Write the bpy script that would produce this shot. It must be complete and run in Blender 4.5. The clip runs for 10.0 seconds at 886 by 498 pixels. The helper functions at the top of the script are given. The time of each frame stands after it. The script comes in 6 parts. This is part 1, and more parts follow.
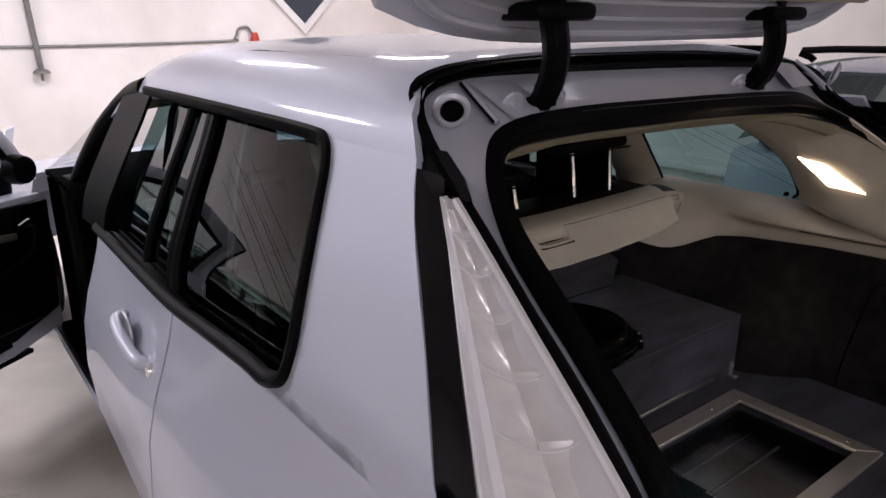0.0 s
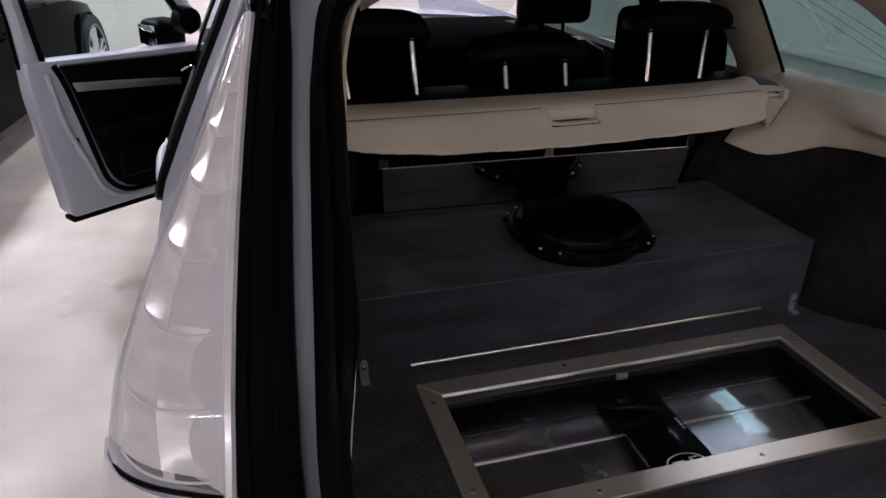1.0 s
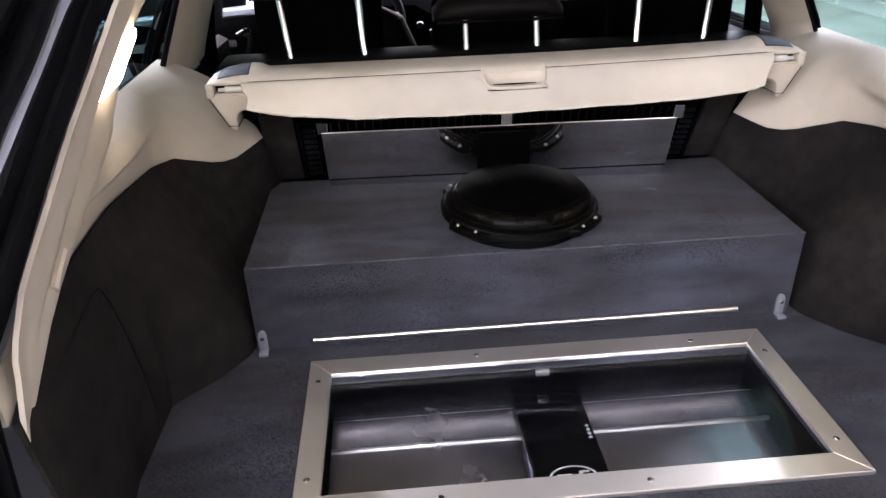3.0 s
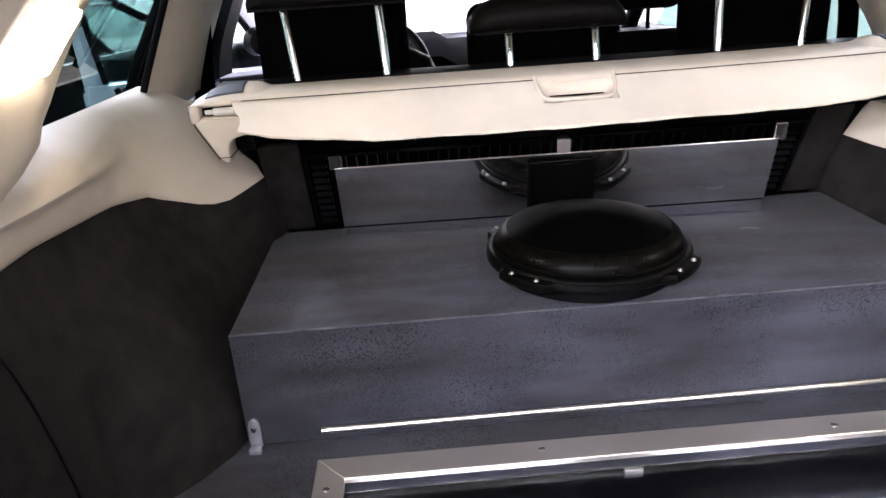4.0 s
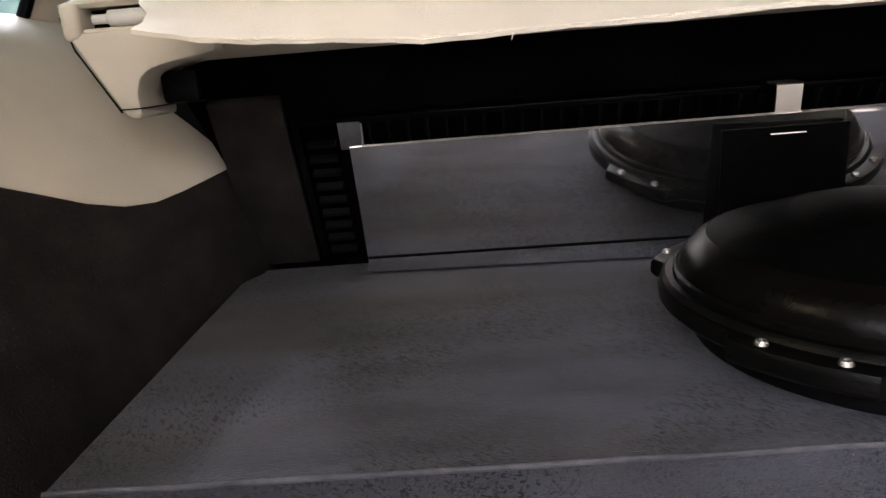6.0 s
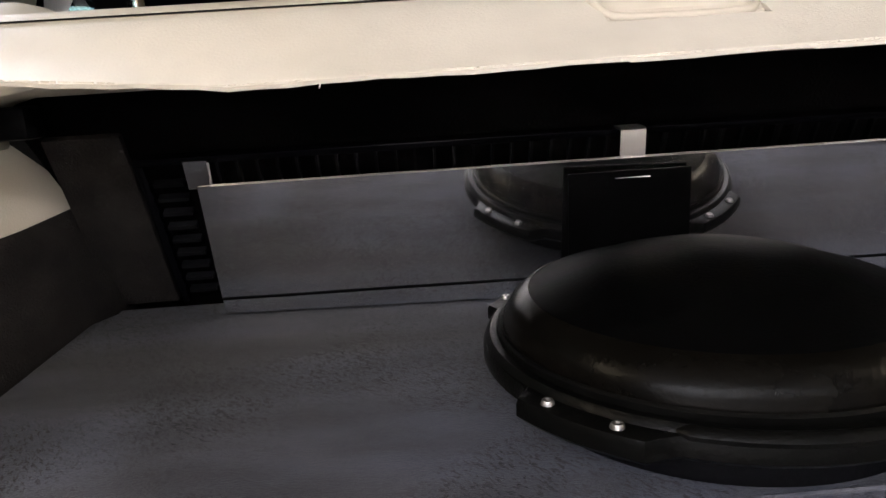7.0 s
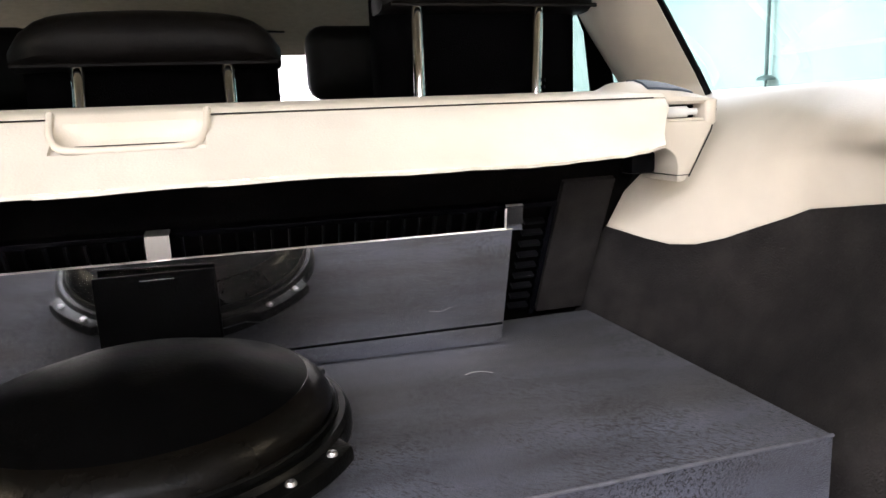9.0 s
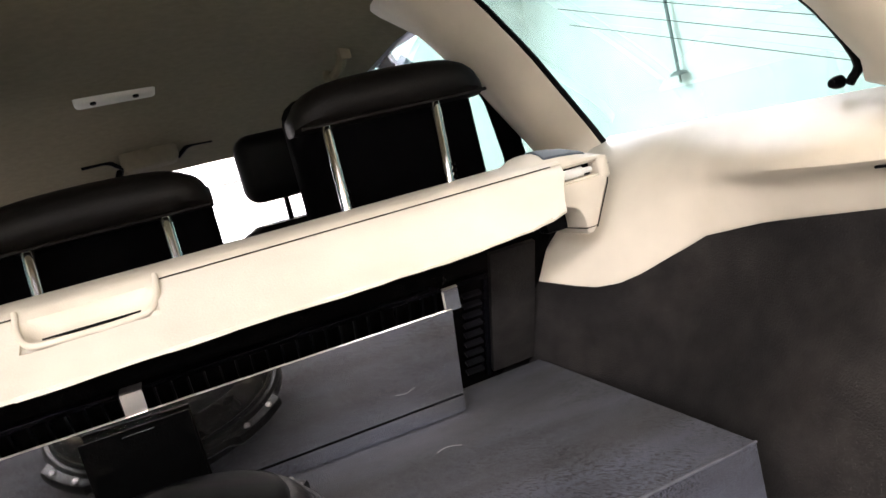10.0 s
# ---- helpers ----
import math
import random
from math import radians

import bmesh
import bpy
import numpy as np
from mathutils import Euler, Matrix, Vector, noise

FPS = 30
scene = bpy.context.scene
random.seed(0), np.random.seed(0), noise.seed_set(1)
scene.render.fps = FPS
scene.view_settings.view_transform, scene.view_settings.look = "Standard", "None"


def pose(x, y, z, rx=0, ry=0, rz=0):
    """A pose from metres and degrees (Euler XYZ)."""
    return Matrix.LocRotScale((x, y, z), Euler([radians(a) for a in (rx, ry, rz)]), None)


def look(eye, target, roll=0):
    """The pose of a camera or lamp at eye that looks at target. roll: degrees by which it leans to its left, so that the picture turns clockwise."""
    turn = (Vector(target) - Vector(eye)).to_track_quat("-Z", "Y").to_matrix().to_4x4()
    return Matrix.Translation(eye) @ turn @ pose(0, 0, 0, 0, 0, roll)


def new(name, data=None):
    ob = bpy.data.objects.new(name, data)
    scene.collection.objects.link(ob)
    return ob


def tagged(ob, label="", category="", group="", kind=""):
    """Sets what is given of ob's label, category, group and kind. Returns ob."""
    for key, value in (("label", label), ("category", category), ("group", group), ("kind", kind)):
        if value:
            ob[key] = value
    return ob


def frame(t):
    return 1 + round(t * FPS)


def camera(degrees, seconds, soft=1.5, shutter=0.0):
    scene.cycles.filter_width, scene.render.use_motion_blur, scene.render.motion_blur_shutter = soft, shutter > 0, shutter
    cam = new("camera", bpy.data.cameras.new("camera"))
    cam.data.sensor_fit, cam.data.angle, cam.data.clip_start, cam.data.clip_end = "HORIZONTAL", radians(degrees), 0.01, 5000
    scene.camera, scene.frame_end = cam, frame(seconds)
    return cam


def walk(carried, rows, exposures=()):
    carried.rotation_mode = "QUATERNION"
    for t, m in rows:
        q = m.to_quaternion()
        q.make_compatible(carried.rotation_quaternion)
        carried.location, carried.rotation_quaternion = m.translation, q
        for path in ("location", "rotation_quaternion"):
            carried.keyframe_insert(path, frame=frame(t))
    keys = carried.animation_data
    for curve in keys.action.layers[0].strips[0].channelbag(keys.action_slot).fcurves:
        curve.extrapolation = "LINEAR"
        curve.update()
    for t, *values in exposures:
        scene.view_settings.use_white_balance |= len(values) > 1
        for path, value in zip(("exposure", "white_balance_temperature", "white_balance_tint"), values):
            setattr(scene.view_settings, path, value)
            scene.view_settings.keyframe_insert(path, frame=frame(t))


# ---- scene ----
cam = camera(64.5, 10.0)
PATH = [
    (0, (-1.129, -0.857, 1.497), (0.027, 0.656, 0.884), -0.2),
    (0.5, (-0.843, -1.043, 1.442), (-0.021, 0.648, 0.759), -2.6),
    (1, (-0.659, -1.075, 1.407), (-0.143, 0.651, 0.538), 0.7),
    (1.5, (-0.512, -1.125, 1.399), (-0.23, 0.639, 0.5), -1.2),
    (2, (-0.361, -1.088, 1.383), (-0.195, 0.68, 0.464), -3.0),
    (3.3, (-0.227, -1.040, 1.348), (-0.118, 0.721, 0.406), -2.0),
    (3.5, (-0.244, -0.983, 1.289), (-0.148, 0.822, 0.431), -3.3),
    (4, (-0.247, -0.81, 1.198), (-0.184, 1.051, 0.467), -3.8),
    (4.5, (-0.242, -0.591, 1.15), (-0.278, 1.299, 0.497), -5.6),
    (5, (-0.29, -0.435, 1.06), (-0.407, 1.489, 0.526), -5.3),
    (6.3, (-0.266, -0.292, 0.975), (-0.283, 1.641, 0.462), -3.9),
    (6.5, (-0.246, -0.289, 0.976), (-0.212, 1.646, 0.472), -3.2),
    (7, (-0.191, -0.291, 0.99), (-0.12, 1.649, 0.509), -3.6),
    (7.5, (-0.118, -0.311, 0.995), (0.048, 1.625, 0.523), -3.4),
    (8, (-0.029, -0.323, 0.991), (0.292, 1.597, 0.535), -3.5),
    (8.5, (0.043, -0.361, 1.024), (0.545, 1.534, 0.628), -2.5),
    (9, (0.067, -0.391, 1.035), (0.632, 1.491, 0.659), -2.4),
    (9.5, (0.08, -0.416, 1.054), (0.682, 1.441, 0.621), -7.6),
    (10, (0.083, -0.463, 1.095), (0.758, 1.4, 0.819), -14.2),
]
EXPOSURES = [(0, -0.27, 6450, 17), (0.8, -0.25, 6400, 17), (1.6, 0.15, 6250, 15), (2.0, 0.9, 6100, 14), (2.4, 1.4, 6050, 14), (3.3, 2.4, 6000, 15), (3.6, 2.5, 6000, 15), (4.5, 2.5, 5980, 13), (5.2, 2.42, 6080, 11), (6.3, 2.17, 6450, 10),
             (7.5, 2.35, 6130, 9), (8.5, 2.68, 6080, 9), (10, 2.68, 6500, 9)]
walk(cam, [(t, look(eye, target, roll)) for t, eye, target, roll in PATH], EXPOSURES)

# ---- world and lights ----
world = bpy.data.worlds.new("world")
scene.world = world
world.use_nodes = True
world.node_tree.nodes["Background"].inputs[0].default_value = (0.6, 0.65, 0.75, 1)
world.node_tree.nodes["Background"].inputs[1].default_value = 0.05


def area_lamp(name, m, sx, sy, watts, colour):
    data = bpy.data.lights.new(name, "AREA")
    data.shape, data.size, data.size_y, data.energy, data.color = "RECTANGLE", sx, sy, watts, colour
    ob = new(name, data)
    ob.matrix_world = m
    return ob


# place, watts, turn; the row behind the car runs across, one lamp after another
TUBES = [(-2.6, 2.7, 75, 0), (-2.6, 4.9, 85, 0), (0.2, 4.6, 85, 0), (2.6, 2.7, 20, 0), (2.6, 4.9, 70, 0),
         (-4.4, -3.8, 32, 90), (-2.85, -3.8, 36, 90), (-1.3, -3.8, 22, 90), (0.25, -3.8, 8, 90), (1.8, -3.8, 4, 90)]
for tx, ty, watts, turn in TUBES:
    area_lamp("tube_light", pose(tx, ty, 3.08, 0, 0, turn), 0.16, 1.4, watts, (0.99, 0.97, 1.06))


# ---- materials ----
def mat(name, colour, rough=0.5, metal=0.0, vary=0.0, scale=30.0, bump=0.0, bump_scale=200.0, coat=0.0, second=None, mask_scale=3.0,
        rough_vary=0.0, stretch=(1, 1, 1), spec=0.5, sheen=0.0, specks=0.0, ior=1.5):
    m = bpy.data.materials.new(name)
    m.use_nodes = True
    nt = m.node_tree
    b = nt.nodes["Principled BSDF"]
    b.inputs["Base Color"].default_value = (*colour, 1)
    b.inputs["Roughness"].default_value = rough
    b.inputs["Metallic"].default_value = metal
    b.inputs["Coat Weight"].default_value = coat
    b.inputs["Coat Roughness"].default_value = 0.06
    b.inputs["Specular IOR Level"].default_value = spec
    b.inputs["Sheen Weight"].default_value = sheen
    b.inputs["IOR"].default_value = ior
    tc = nt.nodes.new("ShaderNodeTexCoord")
    mp = nt.nodes.new("ShaderNodeMapping")
    mp.inputs["Scale"].default_value = stretch
    nt.links.new(tc.outputs["Object"], mp.inputs["Vector"])

    def noise_node(sc, detail=4.0):
        n = nt.nodes.new("ShaderNodeTexNoise")
        n.inputs["Scale"].default_value = sc
        n.inputs["Detail"].default_value = detail
        nt.links.new(mp.outputs["Vector"], n.inputs["Vector"])
        return n
    colour_out = None
    if second:
        n = noise_node(mask_scale, 6)
        ramp = nt.nodes.new("ShaderNodeValToRGB")
        ramp.color_ramp.elements[0].position, ramp.color_ramp.elements[1].position = 0.42, 0.66
        ramp.color_ramp.elements[0].color, ramp.color_ramp.elements[1].color = (*colour, 1), (*second, 1)
        nt.links.new(n.outputs["Fac"], ramp.inputs["Fac"])
        colour_out = ramp.outputs["Color"]
    if vary:
        n = noise_node(scale)
        mr = nt.nodes.new("ShaderNodeMapRange")
        mr.inputs["From Min"].default_value, mr.inputs["From Max"].default_value = 0.3, 0.7
        mr.inputs["To Min"].default_value, mr.inputs["To Max"].default_value = 1 - vary, 1 + vary
        nt.links.new(n.outputs["Fac"], mr.inputs["Value"])
        mul = nt.nodes.new("ShaderNodeMixRGB")
        mul.blend_type = "MULTIPLY"
        mul.inputs["Fac"].default_value = 1
        if colour_out:
            nt.links.new(colour_out, mul.inputs["Color1"])
        else:
            mul.inputs["Color1"].default_value = (*colour, 1)
        nt.links.new(mr.outputs["Result"], mul.inputs["Color2"])
        colour_out = mul.outputs["Color"]
    if specks:
        # crushed pile: short dark dashes in two directions, each in its own clusters
        for turn, squeeze, fine_scale, broad_scale, lift in ((0.55, (1.0, 0.34, 0.8), 520, 6.5, 0.0), (-0.75, (0.36, 1.0, 0.8), 470, 5.0, 3.7)):
            lay = nt.nodes.new("ShaderNodeMapping")
            lay.vector_type = "TEXTURE"
            lay.inputs["Rotation"].default_value = (0.0, 0.0, turn)
            lay.inputs["Scale"].default_value = (1 / squeeze[0], 1 / squeeze[1], 1 / squeeze[2])
            lay.inputs["Location"].default_value = (lift, lift, 0.0)
            nt.links.new(tc.outputs["Object"], lay.inputs["Vector"])
            fine, broad = noise_node(fine_scale, 2), noise_node(broad_scale, 5)
            fine.inputs["Distortion"].default_value = 0.7
            nt.links.new(lay.outputs["Vector"], fine.inputs["Vector"])
            shift = nt.nodes.new("ShaderNodeMapping")
            shift.inputs["Location"].default_value = (lift, 2.1 * lift, 0.0)
            nt.links.new(tc.outputs["Object"], shift.inputs["Vector"])
            nt.links.new(shift.outputs["Vector"], broad.inputs["Vector"])
            ra, rb = nt.nodes.new("ShaderNodeMapRange"), nt.nodes.new("ShaderNodeMapRange")
            ra.inputs["From Min"].default_value, ra.inputs["From Max"].default_value = 0.54, 0.62
            rb.inputs["From Min"].default_value, rb.inputs["From Max"].default_value = 0.45, 0.58
            nt.links.new(fine.outputs["Fac"], ra.inputs["Value"])
            nt.links.new(broad.outputs["Fac"], rb.inputs["Value"])
            both = nt.nodes.new("ShaderNodeMath")
            both.operation = "MULTIPLY"
            nt.links.new(ra.outputs["Result"], both.inputs[0])
            nt.links.new(rb.outputs["Result"], both.inputs[1])
            amount = nt.nodes.new("ShaderNodeMath")
            amount.operation = "MULTIPLY"
            amount.inputs[1].default_value = specks
            nt.links.new(both.outputs["Value"], amount.inputs[0])
            worn = nt.nodes.new("ShaderNodeMixRGB")
            worn.inputs["Color2"].default_value = (0.004, 0.004, 0.005, 1)
            nt.links.new(amount.outputs["Value"], worn.inputs["Fac"])
            nt.links.new(colour_out, worn.inputs["Color1"])
            colour_out = worn.outputs["Color"]
    if colour_out:
        nt.links.new(colour_out, b.inputs["Base Color"])
    if rough_vary:
        n = noise_node(scale * 0.4, 5)
        mr = nt.nodes.new("ShaderNodeMapRange")
        mr.inputs["From Min"].default_value, mr.inputs["From Max"].default_value = 0.3, 0.7
        mr.inputs["To Min"].default_value, mr.inputs["To Max"].default_value = max(0.02, rough - rough_vary), rough + rough_vary
        nt.links.new(n.outputs["Fac"], mr.inputs["Value"])
        nt.links.new(mr.outputs["Result"], b.inputs["Roughness"])
    if bump:
        n = noise_node(bump_scale, 3)
        bp = nt.nodes.new("ShaderNodeBump")
        bp.inputs["Strength"].default_value = bump
        bp.inputs["Distance"].default_value = 0.003
        nt.links.new(n.outputs["Fac"], bp.inputs["Height"])
        nt.links.new(bp.outputs["Normal"], b.inputs["Normal"])
    return m


def glass(name, tint, gloss=0.6, milk=0.0, base=0.05):
    m = bpy.data.materials.new(name)
    m.use_nodes = True
    nt = m.node_tree
    nt.nodes.clear()
    out = nt.nodes.new("ShaderNodeOutputMaterial")
    tr = nt.nodes.new("ShaderNodeBsdfTransparent")
    tr.inputs["Color"].default_value = (*tint, 1)
    gl = nt.nodes.new("ShaderNodeBsdfGlossy")
    gl.inputs["Roughness"].default_value = 0.02
    gl.inputs["Color"].default_value = (0.9, 0.93, 0.95, 1)
    fr = nt.nodes.new("ShaderNodeLayerWeight")
    fr.inputs["Blend"].default_value = 0.5
    power = nt.nodes.new("ShaderNodeMath")
    power.operation = "POWER"
    power.inputs[1].default_value = 4.0
    nt.links.new(fr.outputs["Facing"], power.inputs[0])
    gain = nt.nodes.new("ShaderNodeMath")
    gain.operation = "MULTIPLY_ADD"
    gain.inputs[1].default_value, gain.inputs[2].default_value = gloss, base
    nt.links.new(power.outputs["Value"], gain.inputs[0])
    mix = nt.nodes.new("ShaderNodeMixShader")
    nt.links.new(gain.outputs["Value"], mix.inputs["Fac"])
    nt.links.new(tr.outputs["BSDF"], mix.inputs[1])
    nt.links.new(gl.outputs["BSDF"], mix.inputs[2])
    if milk:
        # moulded ribs in the cover scatter part of the light
        white = nt.nodes.new("ShaderNodeBsdfDiffuse")
        white.inputs["Color"].default_value = (0.7, 0.7, 0.72, 1)
        cloudy = nt.nodes.new("ShaderNodeMixShader")
        cloudy.inputs["Fac"].default_value = milk
        nt.links.new(mix.outputs["Shader"], cloudy.inputs[1])
        nt.links.new(white.outputs["BSDF"], cloudy.inputs[2])
        mix = cloudy
    nt.links.new(mix.outputs["Shader"], out.inputs["Surface"])
    return m


def glow(name, colour, power):
    m = bpy.data.materials.new(name)
    m.use_nodes = True
    b = m.node_tree.nodes["Principled BSDF"]
    b.inputs["Base Color"].default_value = (*colour, 1)
    b.inputs["Emission Color"].default_value = (*colour, 1)
    b.inputs["Emission Strength"].default_value = power
    return m


SILVER = mat("silver_paint", (0.50, 0.525, 0.61), 0.52, 0.22, vary=0.05, scale=900, coat=0.7, rough_vary=0.03)
SILVER_IN = mat("silver_inner_paint", (0.50, 0.51, 0.57), 0.42, 0.35, vary=0.06, scale=700, coat=0.4)
BLACKCAR = mat("black_paint", (0.0015, 0.0015, 0.002), 0.12, 0.0, vary=0.1, scale=400, spec=0.5, ior=1.045)
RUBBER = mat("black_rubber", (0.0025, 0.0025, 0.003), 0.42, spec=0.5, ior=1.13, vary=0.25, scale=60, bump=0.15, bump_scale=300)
GLOSSBLACK = mat("gloss_black_plastic", (0.003, 0.003, 0.004), 0.08, vary=0.2, scale=50, spec=0.16)
SATINBLACK = mat("satin_black_plastic", (0.0028, 0.0028, 0.003), 0.42, spec=0.5, ior=1.14, vary=0.2, scale=90, bump=0.1, bump_scale=500)
CARPET = mat("grey_velour_carpet", (0.043, 0.046, 0.063), 0.95, spec=0.2, vary=0.42, scale=12, bump=0.7, bump_scale=700, second=(0.031, 0.030, 0.034),
             mask_scale=4.0, stretch=(0.5, 1.6, 1.6), specks=0.85, sheen=0.07)
CARPETEDGE = mat("worn_carpet_edge", (0.085, 0.085, 0.097), 0.9, spec=0.2, vary=0.3, scale=60, second=(0.045, 0.046, 0.06), mask_scale=14, bump=0.4, bump_scale=700)
THREAD = mat("pale_thread", (0.22, 0.22, 0.22), 0.8, vary=0.1, scale=200)
SLATBLACK = mat("moulded_slat_plastic", (0.006, 0.006, 0.007), 0.34, spec=0.5, ior=1.25, vary=0.2, scale=90, bump=0.1, bump_scale=500)
CARPET_SIDE = mat("charcoal_side_carpet", (0.017, 0.0148, 0.014), 0.97, spec=0.15, vary=0.35, scale=30, bump=0.5, bump_scale=500, second=(0.0085, 0.0076, 0.0076),
                  mask_scale=6)
BEIGE = mat("beige_plastic", (0.56, 0.505, 0.41), 0.55, vary=0.05, scale=20, bump=0.12, bump_scale=700, rough_vary=0.06)
BEIGEFAB = mat("beige_vinyl", (0.66, 0.61, 0.515), 0.6, vary=0.05, scale=15, bump=0.15, bump_scale=500)
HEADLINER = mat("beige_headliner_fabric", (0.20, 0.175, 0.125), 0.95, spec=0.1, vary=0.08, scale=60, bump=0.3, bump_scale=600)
LEATHER = mat("black_leather", (0.005, 0.0045, 0.0045), 0.5, spec=0.5, ior=1.22, vary=0.25, scale=40, bump=0.12, bump_scale=420)
BLACKFAB = mat("black_fabric", (0.0018, 0.0018, 0.0021), 0.9, spec=0.3, ior=1.06, vary=0.3, scale=120, bump=0.3, bump_scale=500)
BOLTSTEEL = mat("dull_bolt_steel", (0.36, 0.35, 0.34), 0.45, 1.0, vary=0.15, scale=300)
CHROME = mat("chrome", (0.85, 0.85, 0.86), 0.08, 1.0, vary=0.03, scale=30)
ALU = mat("brushed_aluminium", (0.95, 0.89, 0.82), 0.24, 1.0, vary=0.025, scale=9, stretch=(1, 60, 1))
ALU_Y = mat("brushed_aluminium_side", (0.95, 0.89, 0.82), 0.24, 1.0, vary=0.025, scale=9, stretch=(60, 1, 1))
BRIGHT = mat("bright_trim_metal", (0.92, 0.9, 0.88), 0.28, 1.0, vary=0.04, scale=30)
POLISHED = mat("polished_amplifier_metal", (0.78, 0.76, 0.79), 0.23, 1.0, vary=0.10, scale=9, rough_vary=0.06)
MIRROR = mat("polished_mirror_sheet", (0.96, 0.965, 0.985), 0.04, 1.0, vary=0.05, scale=10, rough_vary=0.02)


def brushed(m, share, rough):
    """Adds the wide sheen of fine scratches to a polished metal."""
    nt = m.node_tree
    out = next(n for n in nt.nodes if n.type == "OUTPUT_MATERIAL")
    wide = nt.nodes.new("ShaderNodeBsdfPrincipled")
    wide.inputs["Base Color"].default_value = (0.9, 0.88, 0.86, 1)
    wide.inputs["Metallic"].default_value = 1.0
    wide.inputs["Roughness"].default_value = rough
    mixer = nt.nodes.new("ShaderNodeMixShader")
    mixer.inputs[0].default_value = share
    nt.links.new(nt.nodes["Principled BSDF"].outputs[0], mixer.inputs[1])
    nt.links.new(wide.outputs[0], mixer.inputs[2])
    nt.links.new(mixer.outputs[0], out.inputs[0])


brushed(MIRROR, 0.028, 0.4)
brushed(ALU, 0.36, 0.6)
brushed(ALU_Y, 0.36, 0.6)
GREYPLASTIC = mat("blue_grey_plastic", (0.045, 0.055, 0.07), 0.65, spec=0.3, vary=0.08, scale=60)
GLASS = glass("clear_glass", (0.94, 0.955, 0.97))
TINT = glass("green_tinted_glass", (0.155, 0.25, 0.245), 0.6, base=0.07)
PANEGLASS = glass("clear_floor_pane", (0.93, 0.94, 0.97), 0.35, base=0.022)
PALETINT = glass("pale_green_glass", (0.60, 0.72, 0.71), 0.5)
DARKTINT = glass("dark_tinted_glass", (0.16, 0.2, 0.2))
LENSCLEAR = glass("clear_lens", (0.94, 0.94, 0.94), milk=0.2)
REFLECTOR = mat("lamp_reflector", (0.80, 0.77, 0.75), 0.36, 0.45, vary=0.12, scale=22, stretch=(1, 1, 2.5))
LENSBODY = mat("pale_lens_plastic", (0.66, 0.65, 0.67), 0.3, 0.2, vary=0.06, scale=30, coat=0.5)
LENSRIDGE = mat("moulded_clear_ridge", (0.76, 0.75, 0.77), 0.3, vary=0.03, scale=40, coat=0.5)
RED = mat("red_plastic", (0.45, 0.03, 0.015), 0.35, vary=0.1, scale=30)
WHITEPAINT = mat("white_paint", (0.78, 0.76, 0.74), 0.5, vary=0.04, scale=10)
TYRE = mat("tyre_rubber", (0.007, 0.007, 0.0075), 0.8, vary=0.3, scale=40, bump=0.3, bump_scale=150)
ALLOY = mat("alloy_wheel_paint", (0.62, 0.62, 0.64), 0.3, 0.7, vary=0.05, scale=40, coat=0.4)
WALL = mat("white_plaster_wall", (0.82, 0.78, 0.74), 0.85, vary=0.05, scale=3, bump=0.25, bump_scale=14, second=(0.72, 0.67, 0.62), mask_scale=0.8)
FLOOR = mat("worn_painted_concrete", (0.60, 0.57, 0.51), 0.38, vary=0.16, scale=2.2, bump=0.1, bump_scale=40, second=(0.44, 0.41, 0.35), mask_scale=1.4,
            rough_vary=0.15)
CEIL = mat("ceiling_paint", (0.82, 0.8, 0.77), 0.9, vary=0.06, scale=3)
PIPE = mat("galvanised_pipe", (0.20, 0.20, 0.19), 0.5, 0.5, vary=0.2, scale=20)
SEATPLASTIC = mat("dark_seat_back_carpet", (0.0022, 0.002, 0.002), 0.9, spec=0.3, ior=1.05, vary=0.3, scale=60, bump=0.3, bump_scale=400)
BLUEGLASS = mat("blue_mirror_glass", (0.02, 0.16, 0.30), 0.08, 0.9, vary=0.05, scale=20)
DIAL = mat("pale_plastic", (0.62, 0.61, 0.57), 0.45, vary=0.04, scale=60)
MARK = mat("white_print", (0.75, 0.75, 0.75), 0.4, vary=0.05, scale=80)
CLEARPLASTIC = mat("clear_plastic", (0.30, 0.31, 0.35), 0.12, 0.4, vary=0.05, scale=60, coat=1.0)
FRAMEBLACK = mat("moulded_black_frame", (0.002, 0.002, 0.0018), 0.32, spec=0.5, ior=1.14, vary=0.2, scale=70, bump=0.12, bump_scale=400)
RUBBERSHINE = mat("shiny_rubber", (0.002, 0.0017, 0.0013), 0.27, spec=0.5, ior=1.14, vary=0.2, scale=60, bump=0.1, bump_scale=300)
CONEBLACK = mat("matt_black_cone", (0.0012, 0.0012, 0.0012), 0.40, spec=0.5, ior=1.068, vary=0.25, scale=90, bump=0.1, bump_scale=500)
LAMP = glow("lamp_diffuser", (1.0, 0.82, 0.58), 10.0)
TUBE = glow("tube_glow", (1.0, 0.97, 0.94), 6.0)


# ---- mesh helpers ----
def part(name, bm, material, parent=None, label="", smooth=True):
    bmesh.ops.recalc_face_normals(bm, faces=bm.faces)
    me = bpy.data.meshes.new(name)
    bm.to_mesh(me)
    bm.free()
    me.materials.append(material)
    if smooth:
        me.shade_smooth()
        me.set_sharp_from_angle(angle=radians(38))
    ob = new(name, me)
    ob.parent = parent
    if label:
        tagged(ob, label)
    return ob


